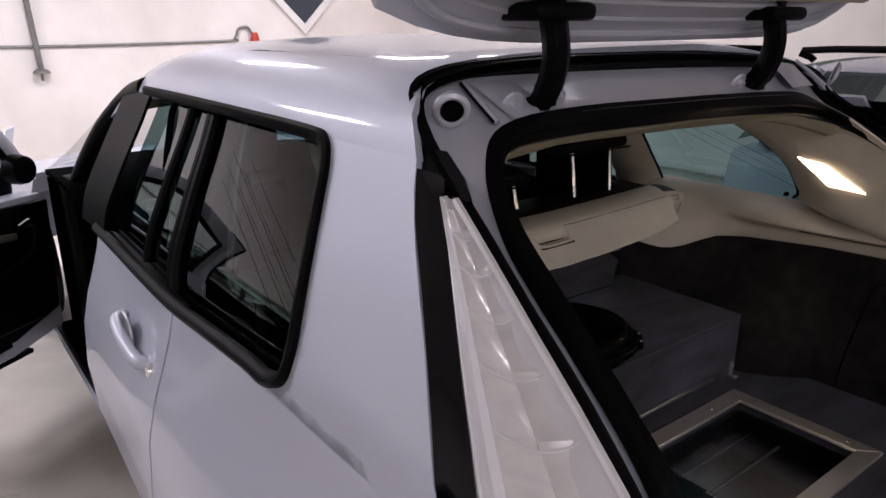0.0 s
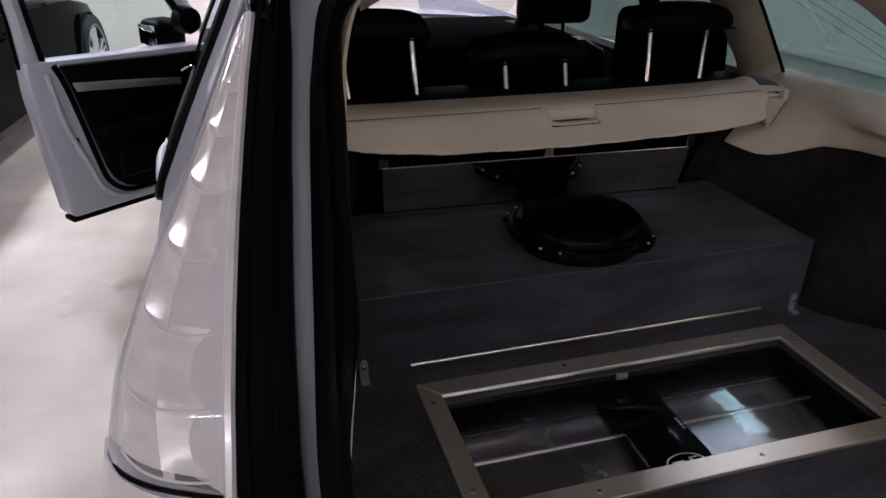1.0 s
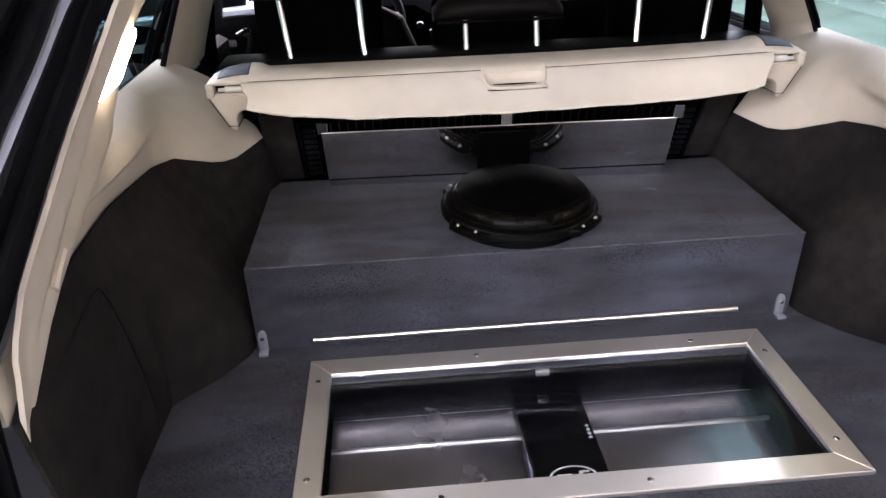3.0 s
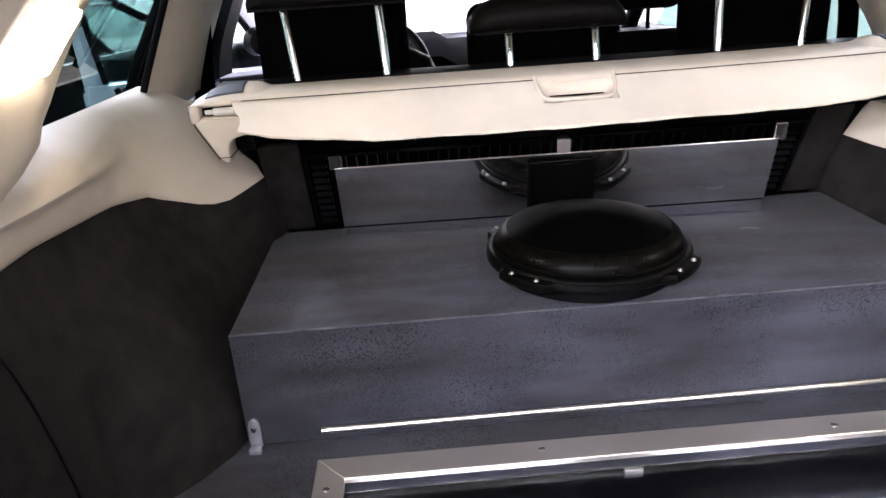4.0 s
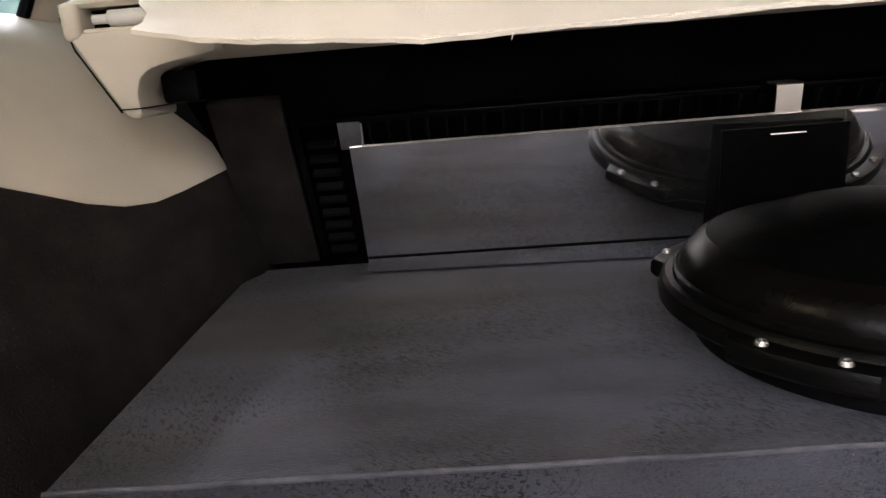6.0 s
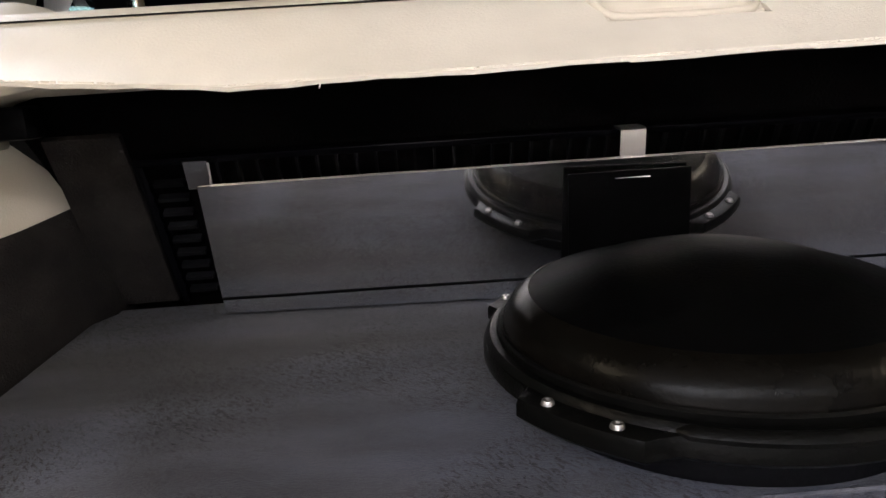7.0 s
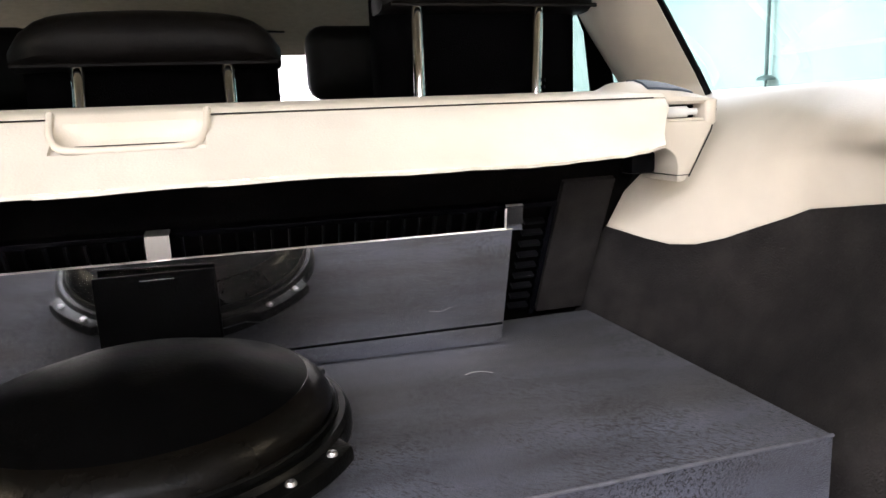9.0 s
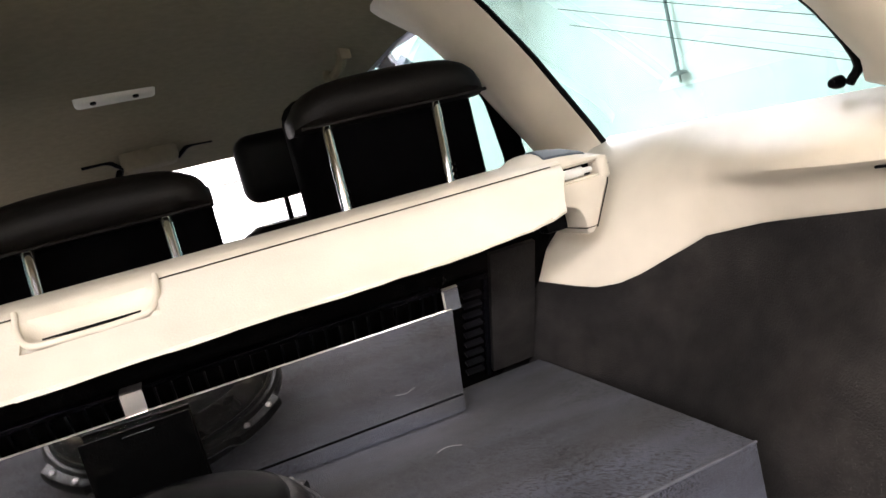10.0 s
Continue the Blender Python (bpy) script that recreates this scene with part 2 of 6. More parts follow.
def thing(name, label, category, group="", kind="", at=(0, 0, 0)):
    ob = new(name)
    ob.location = at
    ob.empty_display_size = 0.05
    return tagged(ob, label, category, group, kind)


def box(bm, x0, x1, y0, y1, z0, z1, bev=0.0, seg=2):
    r = bmesh.ops.create_cube(bm, size=1, matrix=Matrix.LocRotScale(((x0 + x1) / 2, (y0 + y1) / 2, (z0 + z1) / 2), None, (x1 - x0, y1 - y0, z1 - z0)))
    if bev:
        es = list({e for v in r["verts"] for e in v.link_edges})
        bmesh.ops.bevel(bm, geom=es, offset=bev, segments=seg, affect="EDGES", profile=0.5)
    return bm


def bbox(*a, **k):
    return box(bmesh.new(), *a, **k)


def tube(bm, pts, r, n=10, cap=True, flat=1.0):
    """A round bar along pts; r a number or one for each point."""
    pts = [Vector(p) for p in pts]
    rs = r if isinstance(r, (list, tuple)) else [r] * len(pts)
    rings = []
    side = None
    for i, p in enumerate(pts):
        d = (pts[min(i + 1, len(pts) - 1)] - pts[max(i - 1, 0)]).normalized()
        if side is None:
            side = d.orthogonal().normalized()
        side = (side - d * side.dot(d)).normalized()
        up = d.cross(side)
        rings.append([bm.verts.new(p + rs[i] * (math.cos(a) * side + flat * math.sin(a) * up)) for a in [2 * math.pi * k / n for k in range(n)]])
    for a, b in zip(rings, rings[1:]):
        for k in range(n):
            bm.faces.new((a[k], a[(k + 1) % n], b[(k + 1) % n], b[k]))
    if cap:
        bm.faces.new(rings[0][::-1])
        bm.faces.new(rings[-1])
    return bm


def grid(bm, rows, close=False):
    """A skin over rows of points, all of one length."""
    vs = [[bm.verts.new(p) for p in r] for r in rows]
    for a, b in zip(vs, vs[1:]):
        n = len(a)
        for k in range(n if close else n - 1):
            f = (a[k], a[(k + 1) % n], b[(k + 1) % n], b[k])
            if len({v.co.to_tuple(6) for v in f}) > 2:
                bm.faces.new(f)
    return bm


def thick(bm, d):
    """Gives a skin a thickness d along its normals, rim closed."""
    bmesh.ops.recalc_face_normals(bm, faces=bm.faces)
    bmesh.ops.solidify(bm, geom=bm.faces[:], thickness=d)
    return bm


def prism(bm, poly, axis, a, b, bev=0.0):
    """Polygon (two coordinates each) drawn out from a to b along axis."""
    def put(u, v, w):
        return {"x": (w, u, v), "y": (u, w, v), "z": (u, v, w)}[axis]
    lo, hi = [bm.verts.new(put(u, v, a)) for u, v in poly], [bm.verts.new(put(u, v, b)) for u, v in poly]
    fs = [bm.faces.new(lo), bm.faces.new(hi[::-1])]
    n = len(poly)
    for i in range(n):
        fs.append(bm.faces.new((lo[i], lo[(i + 1) % n], hi[(i + 1) % n], hi[i])))
    if bev:
        bmesh.ops.recalc_face_normals(bm, faces=fs)
        bmesh.ops.bevel(bm, geom=list({e for f in fs for e in f.edges}), offset=bev, segments=2, affect="EDGES", profile=0.5)
    return bm


def lathe(bm, prof, centre, n=48, axis="z"):
    """Profile (radius, height) turned about an upright axis through centre."""
    rows = []
    for r, h in prof:
        ring = []
        for k in range(n):
            a = 2 * math.pi * k / n
            p = (r * math.cos(a), r * math.sin(a), h)
            if axis == "x":
                p = (h, r * math.cos(a), r * math.sin(a))
            elif axis == "y":
                p = (r * math.cos(a), h, r * math.sin(a))
            ring.append((p[0] + centre[0], p[1] + centre[1], p[2] + centre[2]))
        rows.append(ring)
    return grid(bm, rows, close=True)


def lerp_table(table, v):
    if v <= table[0][0]:
        return table[0][1]
    for (a, x), (b, y) in zip(table, table[1:]):
        if v <= b:
            return x + (y - x) * (v - a) / (b - a)
    return table[-1][1]


def smooth_path(pts, n):
    """A Catmull-Rom curve through pts with n steps a stretch."""
    p = [Vector(q) for q in pts]
    p = [2 * p[0] - p[1]] + p + [2 * p[-1] - p[-2]]
    out = []
    for i in range(1, len(p) - 2):
        for k in range(n):
            t = k / n
            out.append(0.5 * (2 * p[i] + (p[i + 1] - p[i - 1]) * t + (2 * p[i - 1] - 5 * p[i] + 4 * p[i + 1] - p[i + 2]) * t * t
                              + (3 * p[i] - p[i - 1] - 3 * p[i + 1] + p[i + 2]) * t ** 3))
    out.append(p[-2])
    return out


# ---- garage ----
part("floor", bbox(-7, 6, -7, 7.5, -0.2, 0), FLOOR, None, smooth=False)
tagged(bpy.data.objects["floor"], "worn pale painted concrete garage floor", "floor", kind="structure")
for wname, dims in (("wall_front", (-7, 6, 7.2, 7.45, 0, 3.3)), ("wall_right", (4.6, 4.85, -7, 7.2, 0, 3.3)),
                    ("wall_left", (-6.0, -5.75, -7, 7.2, 0, 3.3)), ("wall_back", (-5.75, 4.6, -6.0, -5.75, 0, 3.3))):
    tagged(part(wname, bbox(*dims), WALL, None, smooth=False), "white plastered garage wall with faint stains", "wall", kind="structure")
tagged(part("ceiling", bbox(-7, 6, -7, 7.5, 3.3, 3.5), CEIL, None, smooth=False), "plain white garage ceiling", "ceiling", kind="structure")
for tx, ty, watts, turn in TUBES:
    lamp = thing("tube_lamp", "white fluorescent tube lamp on the ceiling", "ceiling lamp", "garage tube lamps", at=(tx, ty, 3.2))
    lamp.rotation_euler = (0, 0, radians(turn))
    part("housing", bbox(-0.11, 0.11, -0.75, 0.75, 0.02, 0.1, bev=0.01), WHITEPAINT, lamp)
    part("tube", tube(bmesh.new(), [(0.05, -0.72, 0.0), (0.05, 0.72, 0.0)], 0.014), TUBE, lamp)
    part("tube", tube(bmesh.new(), [(-0.05, -0.72, 0.0), (-0.05, 0.72, 0.0)], 0.014), TUBE, lamp)


# things on the walls
tagged(part("wall_cable", tube(bmesh.new(), smooth_path([(-5.7, 7.185, 1.36), (-2.0, 7.185, 1.33), (0.0, 7.185, 1.29), (1.9, 7.185, 1.31), (2.05, 7.18, 1.34), (2.1, 7.17, 1.44), (2.2, 7.17, 1.46), (2.26, 7.17, 1.38)], 5), 0.014, 8), PIPE),
                 "thin dark cable run along the white wall", "cable")
tagged(part("red_wall_fitting", lathe(bmesh.new(), [(0.0, 0.07), (0.03, 0.07), (0.045, 0.02), (0.06, -0.05), (0.06, -0.06), (0.0, -0.06)], (2.27, 7.13, 1.33), 20), RED), "small red fitting at the end of the wall cable", "wall fitting")
for px, py, lean in ((0.05, 7.14, -0.09), (4.53, 4.68, 0.0)):
    pipe = thing("wall_pipe", "dark pipe with a foot flange on the white wall", "pipe", "wall pipes", at=(px, py, 1.05 if px < 1 else 1.22))
    part("pipe", tube(bmesh.new(), [(0, 0, 0.02), (lean, 0, 2.0)], 0.028 if px < 1 else 0.016, 10), PIPE, pipe)
    part("flange", lathe(bmesh.new(), [(0.0, 0.03), (0.04, 0.03), (0.075, 0.01), (0.08, -0.01), (0.0, -0.01)], (0, 0, 0), 16), PIPE, pipe)
    part("stub", tube(bmesh.new(), [(0, 0, -0.005), (0, 0, -0.08)], 0.012, 8), PIPE, pipe)
sign = thing("diamond_sign", "white framed diamond sign with a dark face", "sign", at=(2.93, 7.19, 1.86))
a = 0.42
part("face", prism(bmesh.new(), [(0, -a), (a, 0), (0, a), (-a, 0)], "y", -0.015, -0.005), GREYPLASTIC, sign, smooth=False)
for k in range(4):
    c, s2 = math.cos(k * math.pi / 2), math.sin(k * math.pi / 2)
    quad = [(0, -a - 0.06), (a + 0.06, 0), (a - 0.05, 0), (0, -a + 0.05)]
    part("frame", prism(bmesh.new(), [(c * u - s2 * v, s2 * u + c * v) for u, v in quad], "y", -0.035, -0.004), WHITEPAINT, sign, smooth=False)
tagged(part("wall_ledge", bbox(4.5, 4.6, -5.7, 7.1, 0.2, 0.27, bev=0.01), WALL), "plain ledge along the foot of the wall", "ledge", kind="structure")

# ---- silver estate car: body shape ----
SIDE = [(0.18, 0.76), (0.3, 0.82), (0.45, 0.86), (0.6, 0.872), (0.72, 0.862), (0.8, 0.842), (0.855, 0.822), (0.92, 0.80), (0.98, 0.786), (1.02, 0.779), (1.05, 0.771), (1.1, 0.747),
        (1.15, 0.722), (1.2, 0.696), (1.25, 0.669), (1.3, 0.644), (1.335, 0.628), (1.37, 0.605), (1.4, 0.575), (1.425, 0.53)]


def taper(y):
    return lerp_table([(-0.75, 0.97), (-0.45, 1.0), (0.5, 1.0), (1.15, 0.968), (2.2, 0.965), (3.2, 0.95), (3.8, 0.86), (4.1, 0.7)], y)


def side_x(y, z):
    return lerp_table(SIDE, z) * taper(y)


def belt(y):
    return lerp_table([(-0.7, 1.03), (-0.03, 1.015), (0.48, 0.985), (1.15, 0.971), (2.3, 0.93)], y)


def rail_z(y):
    return lerp_table([(-0.15, 1.33), (0.095, 1.336), (0.5, 1.337), (1.08, 1.332), (1.4, 1.29), (1.8, 1.17), (2.25, 0.95)], y)


def mix(a, b, t):
    return a + (b - a) * t


car = thing("estate_car", "silver estate car with open tailgate and open front door", "car")


def side_skin(y0, y1, z0, z1, s, ny=24, nz=12, arch=None):
    bm = bmesh.new()
    rows = []
    for i in range(ny + 1):
        y = y0 + (y1 - y0) * i / ny
        a, b = (z0(y) if callable(z0) else z0), (z1(y) if callable(z1) else z1)
        rows.append([(s * side_x(y, a + (b - a) * k / nz), y, a + (b - a) * k / nz) for k in range(nz + 1)])
    grid(bm, rows)
    if arch:
        ay, az, r = arch
        dead = [f for f in bm.faces if math.hypot(f.calc_center_median().y - ay, f.calc_center_median().z - az) < r]
        bmesh.ops.delete(bm, geom=dead, context="FACES")
        for v in bm.verts:
            d = math.hypot(v.co.y - ay, v.co.z - az)
            if 0.01 < d < r:
                v.co.y, v.co.z = ay + (v.co.y - ay) * r / d, az + (v.co.z - az) * r / d
    return thick(bm, 0.012)


def lip(y0, y1, z0, z1, s):
    """A rounded edge that closes a panel's gap along a shut line."""
    return tube(bmesh.new(), [(s * (side_x(mix(y0, y1, k / 12), mix(z0, z1, k / 12)) - 0.012), mix(y0, y1, k / 12), mix(z0, z1, k / 12)) for k in range(13)], 0.008, 6)


def car_wheel(parent, x, y, s, r=0.325, spokes=5):
    wheel = part("wheel", lathe(bmesh.new(), [(0.7 * r, 0.1), (0.88 * r, 0.11), (0.97 * r, 0.1), (r, 0.06), (r, -0.06), (0.97 * r, -0.1), (0.7 * r, -0.1), (0.7 * r, 0.1)],
                                (x, y, r), 48, "x"), TYRE, parent)
    bm = bmesh.new()
    lathe(bm, [(0.7 * r, s * 0.08), (0.75 * r, s * 0.106), (0.78 * r, s * 0.1), (0.7 * r, s * 0.03), (0.5 * r, -s * 0.03), (0.0, -s * 0.03)], (x, y, r), 48, "x")
    for k in range(spokes):
        a = 2 * math.pi * k / spokes + 0.3
        for da in (-0.17, 0.17):
            tube(bm, [(x + s * 0.075, y + 0.1 * r * math.cos(a + da), r + 0.1 * r * math.sin(a + da)),
                      (x + s * 0.085, y + 0.4 * r * math.cos(a + da), r + 0.4 * r * math.sin(a + da)),
                      (x + s * 0.075, y + 0.74 * r * math.cos(a + da * 0.8), r + 0.74 * r * math.sin(a + da * 0.8))], [0.034, 0.026, 0.032], 8, flat=0.7)
    lathe(bm, [(0.0, s * 0.1), (0.12 * r, s * 0.098), (0.2 * r, s * 0.085), (0.22 * r, s * 0.03)], (x, y, r), 24, "x")
    part("rim", bm, ALLOY, wheel)


for s in (-1, 1):
    part("quarter_panel", side_skin(-0.415, 0.436, 0.2, belt, s, 44, 36, arch=(0.2, 0.31, 0.335)), SILVER, car)
    part("rear_door", side_skin(0.444, 1.15, 0.22, belt, s, 36, 36, arch=(0.2, 0.31, 0.335)), SILVER, car)
    part("front_wing", side_skin(2.2, 3.95, 0.2, belt, s, 56, 30, arch=(3.25, 0.33, 0.37)), SILVER, car)
    part("sill", side_skin(1.15, 2.2, 0.18, 0.3, s, 6, 4), SILVER, car)
    part("shut_line", lip(0.44, 0.44, 0.55, 0.98, s), RUBBER, car)
    part("wheel_arch_liner", lathe(bmesh.new(), [(0.355, 0.0), (0.355, -s * 0.2), (0.0, -s * 0.2)], (s * 0.82, 0.2, 0.31), 40, "x"), RUBBER, car)
    for wy in (0.2, 3.25):
        car_wheel(car, s * 0.74, wy, s, r=0.31)
    # below the belt the body closes at the rear corner, under the lamp
    rows = []
    for i in range(15):
        z = mix(0.3, 0.979, i / 14)
        x0 = side_x(-0.41, z)
        dx = x0 - 0.786
        arc = []
        for k in range(9):
            u = k / 8
            w = 0.027 * math.sin(math.pi * u ** 0.75)
            arc.append((s * (mix(0.803, 0.698, u) + w * 0.75 + dx * (1 - u)), mix(-0.505, -0.632, u) - w * 0.66, z))
        rows.append([(s * x0, -0.41, z), (s * (x0 + 0.008), -0.45, z)] + arc)
    part("rear_corner", thick(grid(bmesh.new(), rows), 0.01), SILVER, car)

for s, y0, y1 in ((-1, 0.5, 1.14), (1, 0.5, 1.14), (1, 1.17, 2.15)):
    part("door_card", thick(grid(bmesh.new(), [[(s * (side_x(mix(y0, y1, i / 8), z) - inset), mix(y0, y1, i / 8), z) for z, inset in ((0.3, 0.1), (0.5, 0.12), (0.62, 0.15), (0.66, 0.16), (0.7, 0.12), (0.85, 0.09), (0.95, 0.06), (0.965, 0.03))] for i in range(9)]), 0.006), SATINBLACK, car, "black inner door panel")
part("front_door", side_skin(1.158, 2.193, 0.3, belt, 1, 20, 16), SILVER, car)

# side glass, posts and trim on the side shape


def strip_skin(y_of, z_of, s, n=12, w=4, off=0.0, d=0.008):
    rows = []
    for i in range(n + 1):
        t = i / n
        rows.append([(s * (side_x(y_of(t, k / w), z_of(t, k / w)) + off), y_of(t, k / w), z_of(t, k / w)) for k in range(w + 1)])
    bm = grid(bmesh.new(), rows)
    return thick(bm, d) if d else bm


def pillar(name, yb0, yb1, yt0, yt1, s, material, off=0.0, n=10, d=0.008, label=""):
    return part(name, strip_skin(lambda t, k: mix(mix(yb0, yb1, k), mix(yt0, yt1, k), t),
                                 lambda t, k: mix(belt(mix(yb0, yb1, k)), rail_z(mix(yt0, yt1, k)), t), s, n, 3, off, d), material, car, label)


ROOF = [(0.628, 1.335), (0.618, 1.36), (0.604, 1.384), (0.583, 1.407), (0.556, 1.428), (0.515, 1.444), (0.45, 1.456), (0.36, 1.464), (0.25, 1.47), (0.13, 1.474), (0.0, 1.476)]
BACK = [(0.0, -0.025), (0.3, -0.03), (0.45, -0.04), (0.545, -0.057), (0.602, -0.10), (0.628, -0.147)]
rows = []
for y in [-9, -8, 0.06, 0.15, 0.25, 0.4, 0.6, 0.8, 1.0, 1.2, 1.4, 1.6, 1.75]:
    drop = lerp_table([(0.5, 0.0), (1.0, -0.012), (1.3, -0.05), (1.75, -0.2)], y)
    half = []
    for x, z in ROOF:
        back = lerp_table(BACK, x)
        y2 = back if y == -9 else (back + 0.03 if y == -8 else y)
        half.append((x * taper(y2), y2, z + drop * (1 if x < 0.6 else 0.9) - lerp_table([(0.0, 0.014), (0.3, 0.01), (0.55, 0.0)], x) * lerp_table([(0.3, 1.0), (0.8, 0.0)], y2) - (0.005 if y == -9 and x < 0.6 else 0)))
    rows.append([(-x, y2, z) for x, y2, z in half] + [(x, y2, z - lerp_table([(0.2, 0.0), (0.5, 0.03), (0.62, 0.056)], x) * lerp_table([(0.2, 1.0), (0.9, 0.0)], y2)) for x, y2, z in half[::-1][1:]])
part("roof", thick(grid(bmesh.new(), rows), 0.012), SILVER, car)
for s in (-1, 1):
    part("roof_strip", tube(bmesh.new(), [(s * 0.50, y, lerp_table([(0.0, 1.437), (0.6, 1.437), (1.1, 1.41), (1.6, 1.31)], y)) for y in (0.0, 0.3, 0.6, 0.9, 1.2, 1.5)], 0.008, 6), RUBBER, car)
rows = []
for y, zc, xr in [(1.75, 1.25, 0.57), (1.9, 1.17, 0.6), (2.1, 1.07, 0.64), (2.4, 0.95, 0.69)]:
    rows.append([(xr * k / 8, y + 0.10 * (1 - (k / 8) ** 2), zc - 0.02 * (k / 8) ** 2) for k in range(-8, 9)])
part("windscreen", grid(bmesh.new(), rows), GLASS, car, "clear windscreen").visible_shadow = False
rows = []
for y, zc in [(2.45, 0.95), (2.9, 0.92), (3.4, 0.84), (3.85, 0.70), (4.05, 0.55), (4.08, 0.25)]:
    rows.append([(side_x(y, min(zc, 0.8)) * 0.98 * k / 8, y, zc - 0.05 * (k / 8) ** 2) for k in range(-8, 9)])
part("bonnet", thick(grid(bmesh.new(), rows), 0.012), SILVER, car)

for s in (-1, 1):
    if s > 0:
        pillar("divider_post", 0.56, 0.64, 0.65, 0.73, s, SATINBLACK, 0.003)
    # left post drawn wider, its black standing in for the dark cabin beyond
    pillar("door_post", 1.07, 1.2 if s > 0 else 1.34, 1.03, 1.13 if s > 0 else 1.28, s, SATINBLACK, 0.003)
    part("windscreen_post", tube(bmesh.new(), smooth_path([(s * 0.575, 1.2, 1.33), (s * 0.57, 1.42, 1.29), (s * 0.6, 1.65, 1.185), (s * 0.625, 1.9, 1.04), (s * 0.64, 2.1, 0.91)], 4), 0.03, 10), SATINBLACK, car)
    part("hinge_pillar", bbox(min(s * 0.585, s * 0.69), max(s * 0.585, s * 0.69), 2.05, 2.19, 0.24, 0.94, bev=0.02), SATINBLACK, car)
    for wname, yb0, yb1, yt0, yt1 in (("quarter_window", -0.03, 0.565, 0.09, 0.655), ("door_window", 0.635, 1.08, 0.725, 1.04)) if s > 0 else (("quarter_window", -0.03, 0.52, 0.09, 0.60), ("fixed_door_window", 0.52, 0.73, 0.60, 0.76), ("door_window", 0.73, 1.08, 0.76, 1.04)):
        pillar(wname, yb0, yb1, yt0, yt1, s, TINT, -0.006 if s > 0 else -0.032, 8, 0.0, "green tinted side window").visible_shadow = False
    if s > 0:
        pillar("door_window", 1.2, 2.1, 1.12, 1.6, s, TINT, -0.006, 8, 0.0, "green tinted side window").visible_shadow = False
    # rubber surround of the glass, rounded at the rear
    trim = [(s * (side_x(y, belt(y)) + 0.002), y, belt(y) + 0.004) for y in (1.17, 0.95, 0.7, 0.45, 0.25, 0.08)]
    for y, z in ((0.02, 1.012), (-0.028, 1.03), (-0.035, 1.07), (-0.012, 1.13), (0.035, 1.24), (0.06, 1.30), (0.085, 1.328), (0.13, 1.336), (0.35, 1.338), (0.6, 1.338), (0.85, 1.336), (1.08, 1.333)):
        trim.append((s * (side_x(y, z) + 0.002), y, z))
    part("window_trim", tube(bmesh.new(), smooth_path(trim, 4), 0.0135, 8, flat=0.7), RUBBER, car, "black rubber window surround")
    for yb, yt, rr in ((0.565, 0.655, 0.011), (0.633, 0.723, 0.011)) if s > 0 else ((0.508, 0.600, 0.013), (0.540, 0.628, 0.011), (0.725, 0.755, 0.011)):
        part("glass_run", tube(bmesh.new(), [(s * (side_x(mix(yb, yt, k / 8), mix(0.99, 1.335, k / 8)) + (0.004 if s > 0 else -0.026)), mix(yb, yt, k / 8), mix(0.99, 1.335, k / 8)) for k in range(9)], rr, 8), RUBBER, car)
    # silver rear post between the quarter window and the lamp
    rows = []
    for i in range(19):
        t = i / 18
        z = mix(0.995, 1.336, t)
        yf = lerp_table([(0.99, 0.0), (1.04, -0.035), (1.13, -0.012), (1.24, 0.035), (1.3, 0.06), (1.35, 0.1)], z)
        yr = lerp_table([(0.99, -0.415), (1.05, -0.371), (1.15, -0.291), (1.25, -0.199), (1.3, -0.163), (1.336, -0.147)], z)
        rows.append([(s * side_x(mix(yf, yr, k / 10), z), mix(yf, yr, k / 10), z) for k in range(11)])
    part("rear_post", thick(grid(bmesh.new(), rows), 0.01), SILVER, car)

handle = part("door_handle", tube(bmesh.new(), smooth_path([(-0.815, 0.745, 0.875), (-0.836, 0.72, 0.876), (-0.845, 0.66, 0.868), (-0.844, 0.58, 0.85), (-0.838, 0.545, 0.842), (-0.82, 0.535, 0.84)], 5), 0.015, 12, flat=0.8), SILVER, car, "silver door handle")
part("lock_barrel", lathe(bmesh.new(), [(0.0, -0.006), (0.012, -0.006), (0.014, 0.0), (0.014, 0.01)], (-0.83, 0.50, 0.838), 16, "x"), CHROME, handle)
part("handle_bowl", lathe(bmesh.new(), [(0.0, 0.005), (0.035, 0.004), (0.045, -0.004), (0.047, 0.0)], (-0.828, 0.66, 0.865), 24, "x"), SILVER_IN, handle)

# ---- tailgate opening: stations from the sill's middle up to the roof's middle ----
S1 = [(0, -0.60, 0.628), (-0.42, -0.60, 0.628), (-0.55, -0.59, 0.66), (-0.590, -0.577, 0.78), (-0.597, -0.553, 0.92), (-0.586, -0.548, 1.0), (-0.571, -0.515, 1.05), (-0.563, -0.448, 1.1),
      (-0.554, -0.382, 1.15), (-0.544, -0.311, 1.2), (-0.535, -0.243, 1.25), (-0.515, -0.18, 1.295), (-0.45, -0.125, 1.322), (-0.3, -0.10, 1.333), (0, -0.10, 1.339)]
SK = [(0, -0.64, 0.62), (-0.44, -0.64, 0.62), (-0.585, -0.62, 0.66), (-0.615, -0.60, 0.78), (-0.621, -0.581, 0.92), (-0.62, -0.563, 1.0), (-0.615, -0.526, 1.05), (-0.606, -0.471, 1.1),
      (-0.596, -0.398, 1.15), (-0.585, -0.32, 1.2), (-0.571, -0.25, 1.25), (-0.54, -0.185, 1.32), (-0.46, -0.13, 1.362), (-0.3, -0.135, 1.379), (0, -0.145, 1.383)]
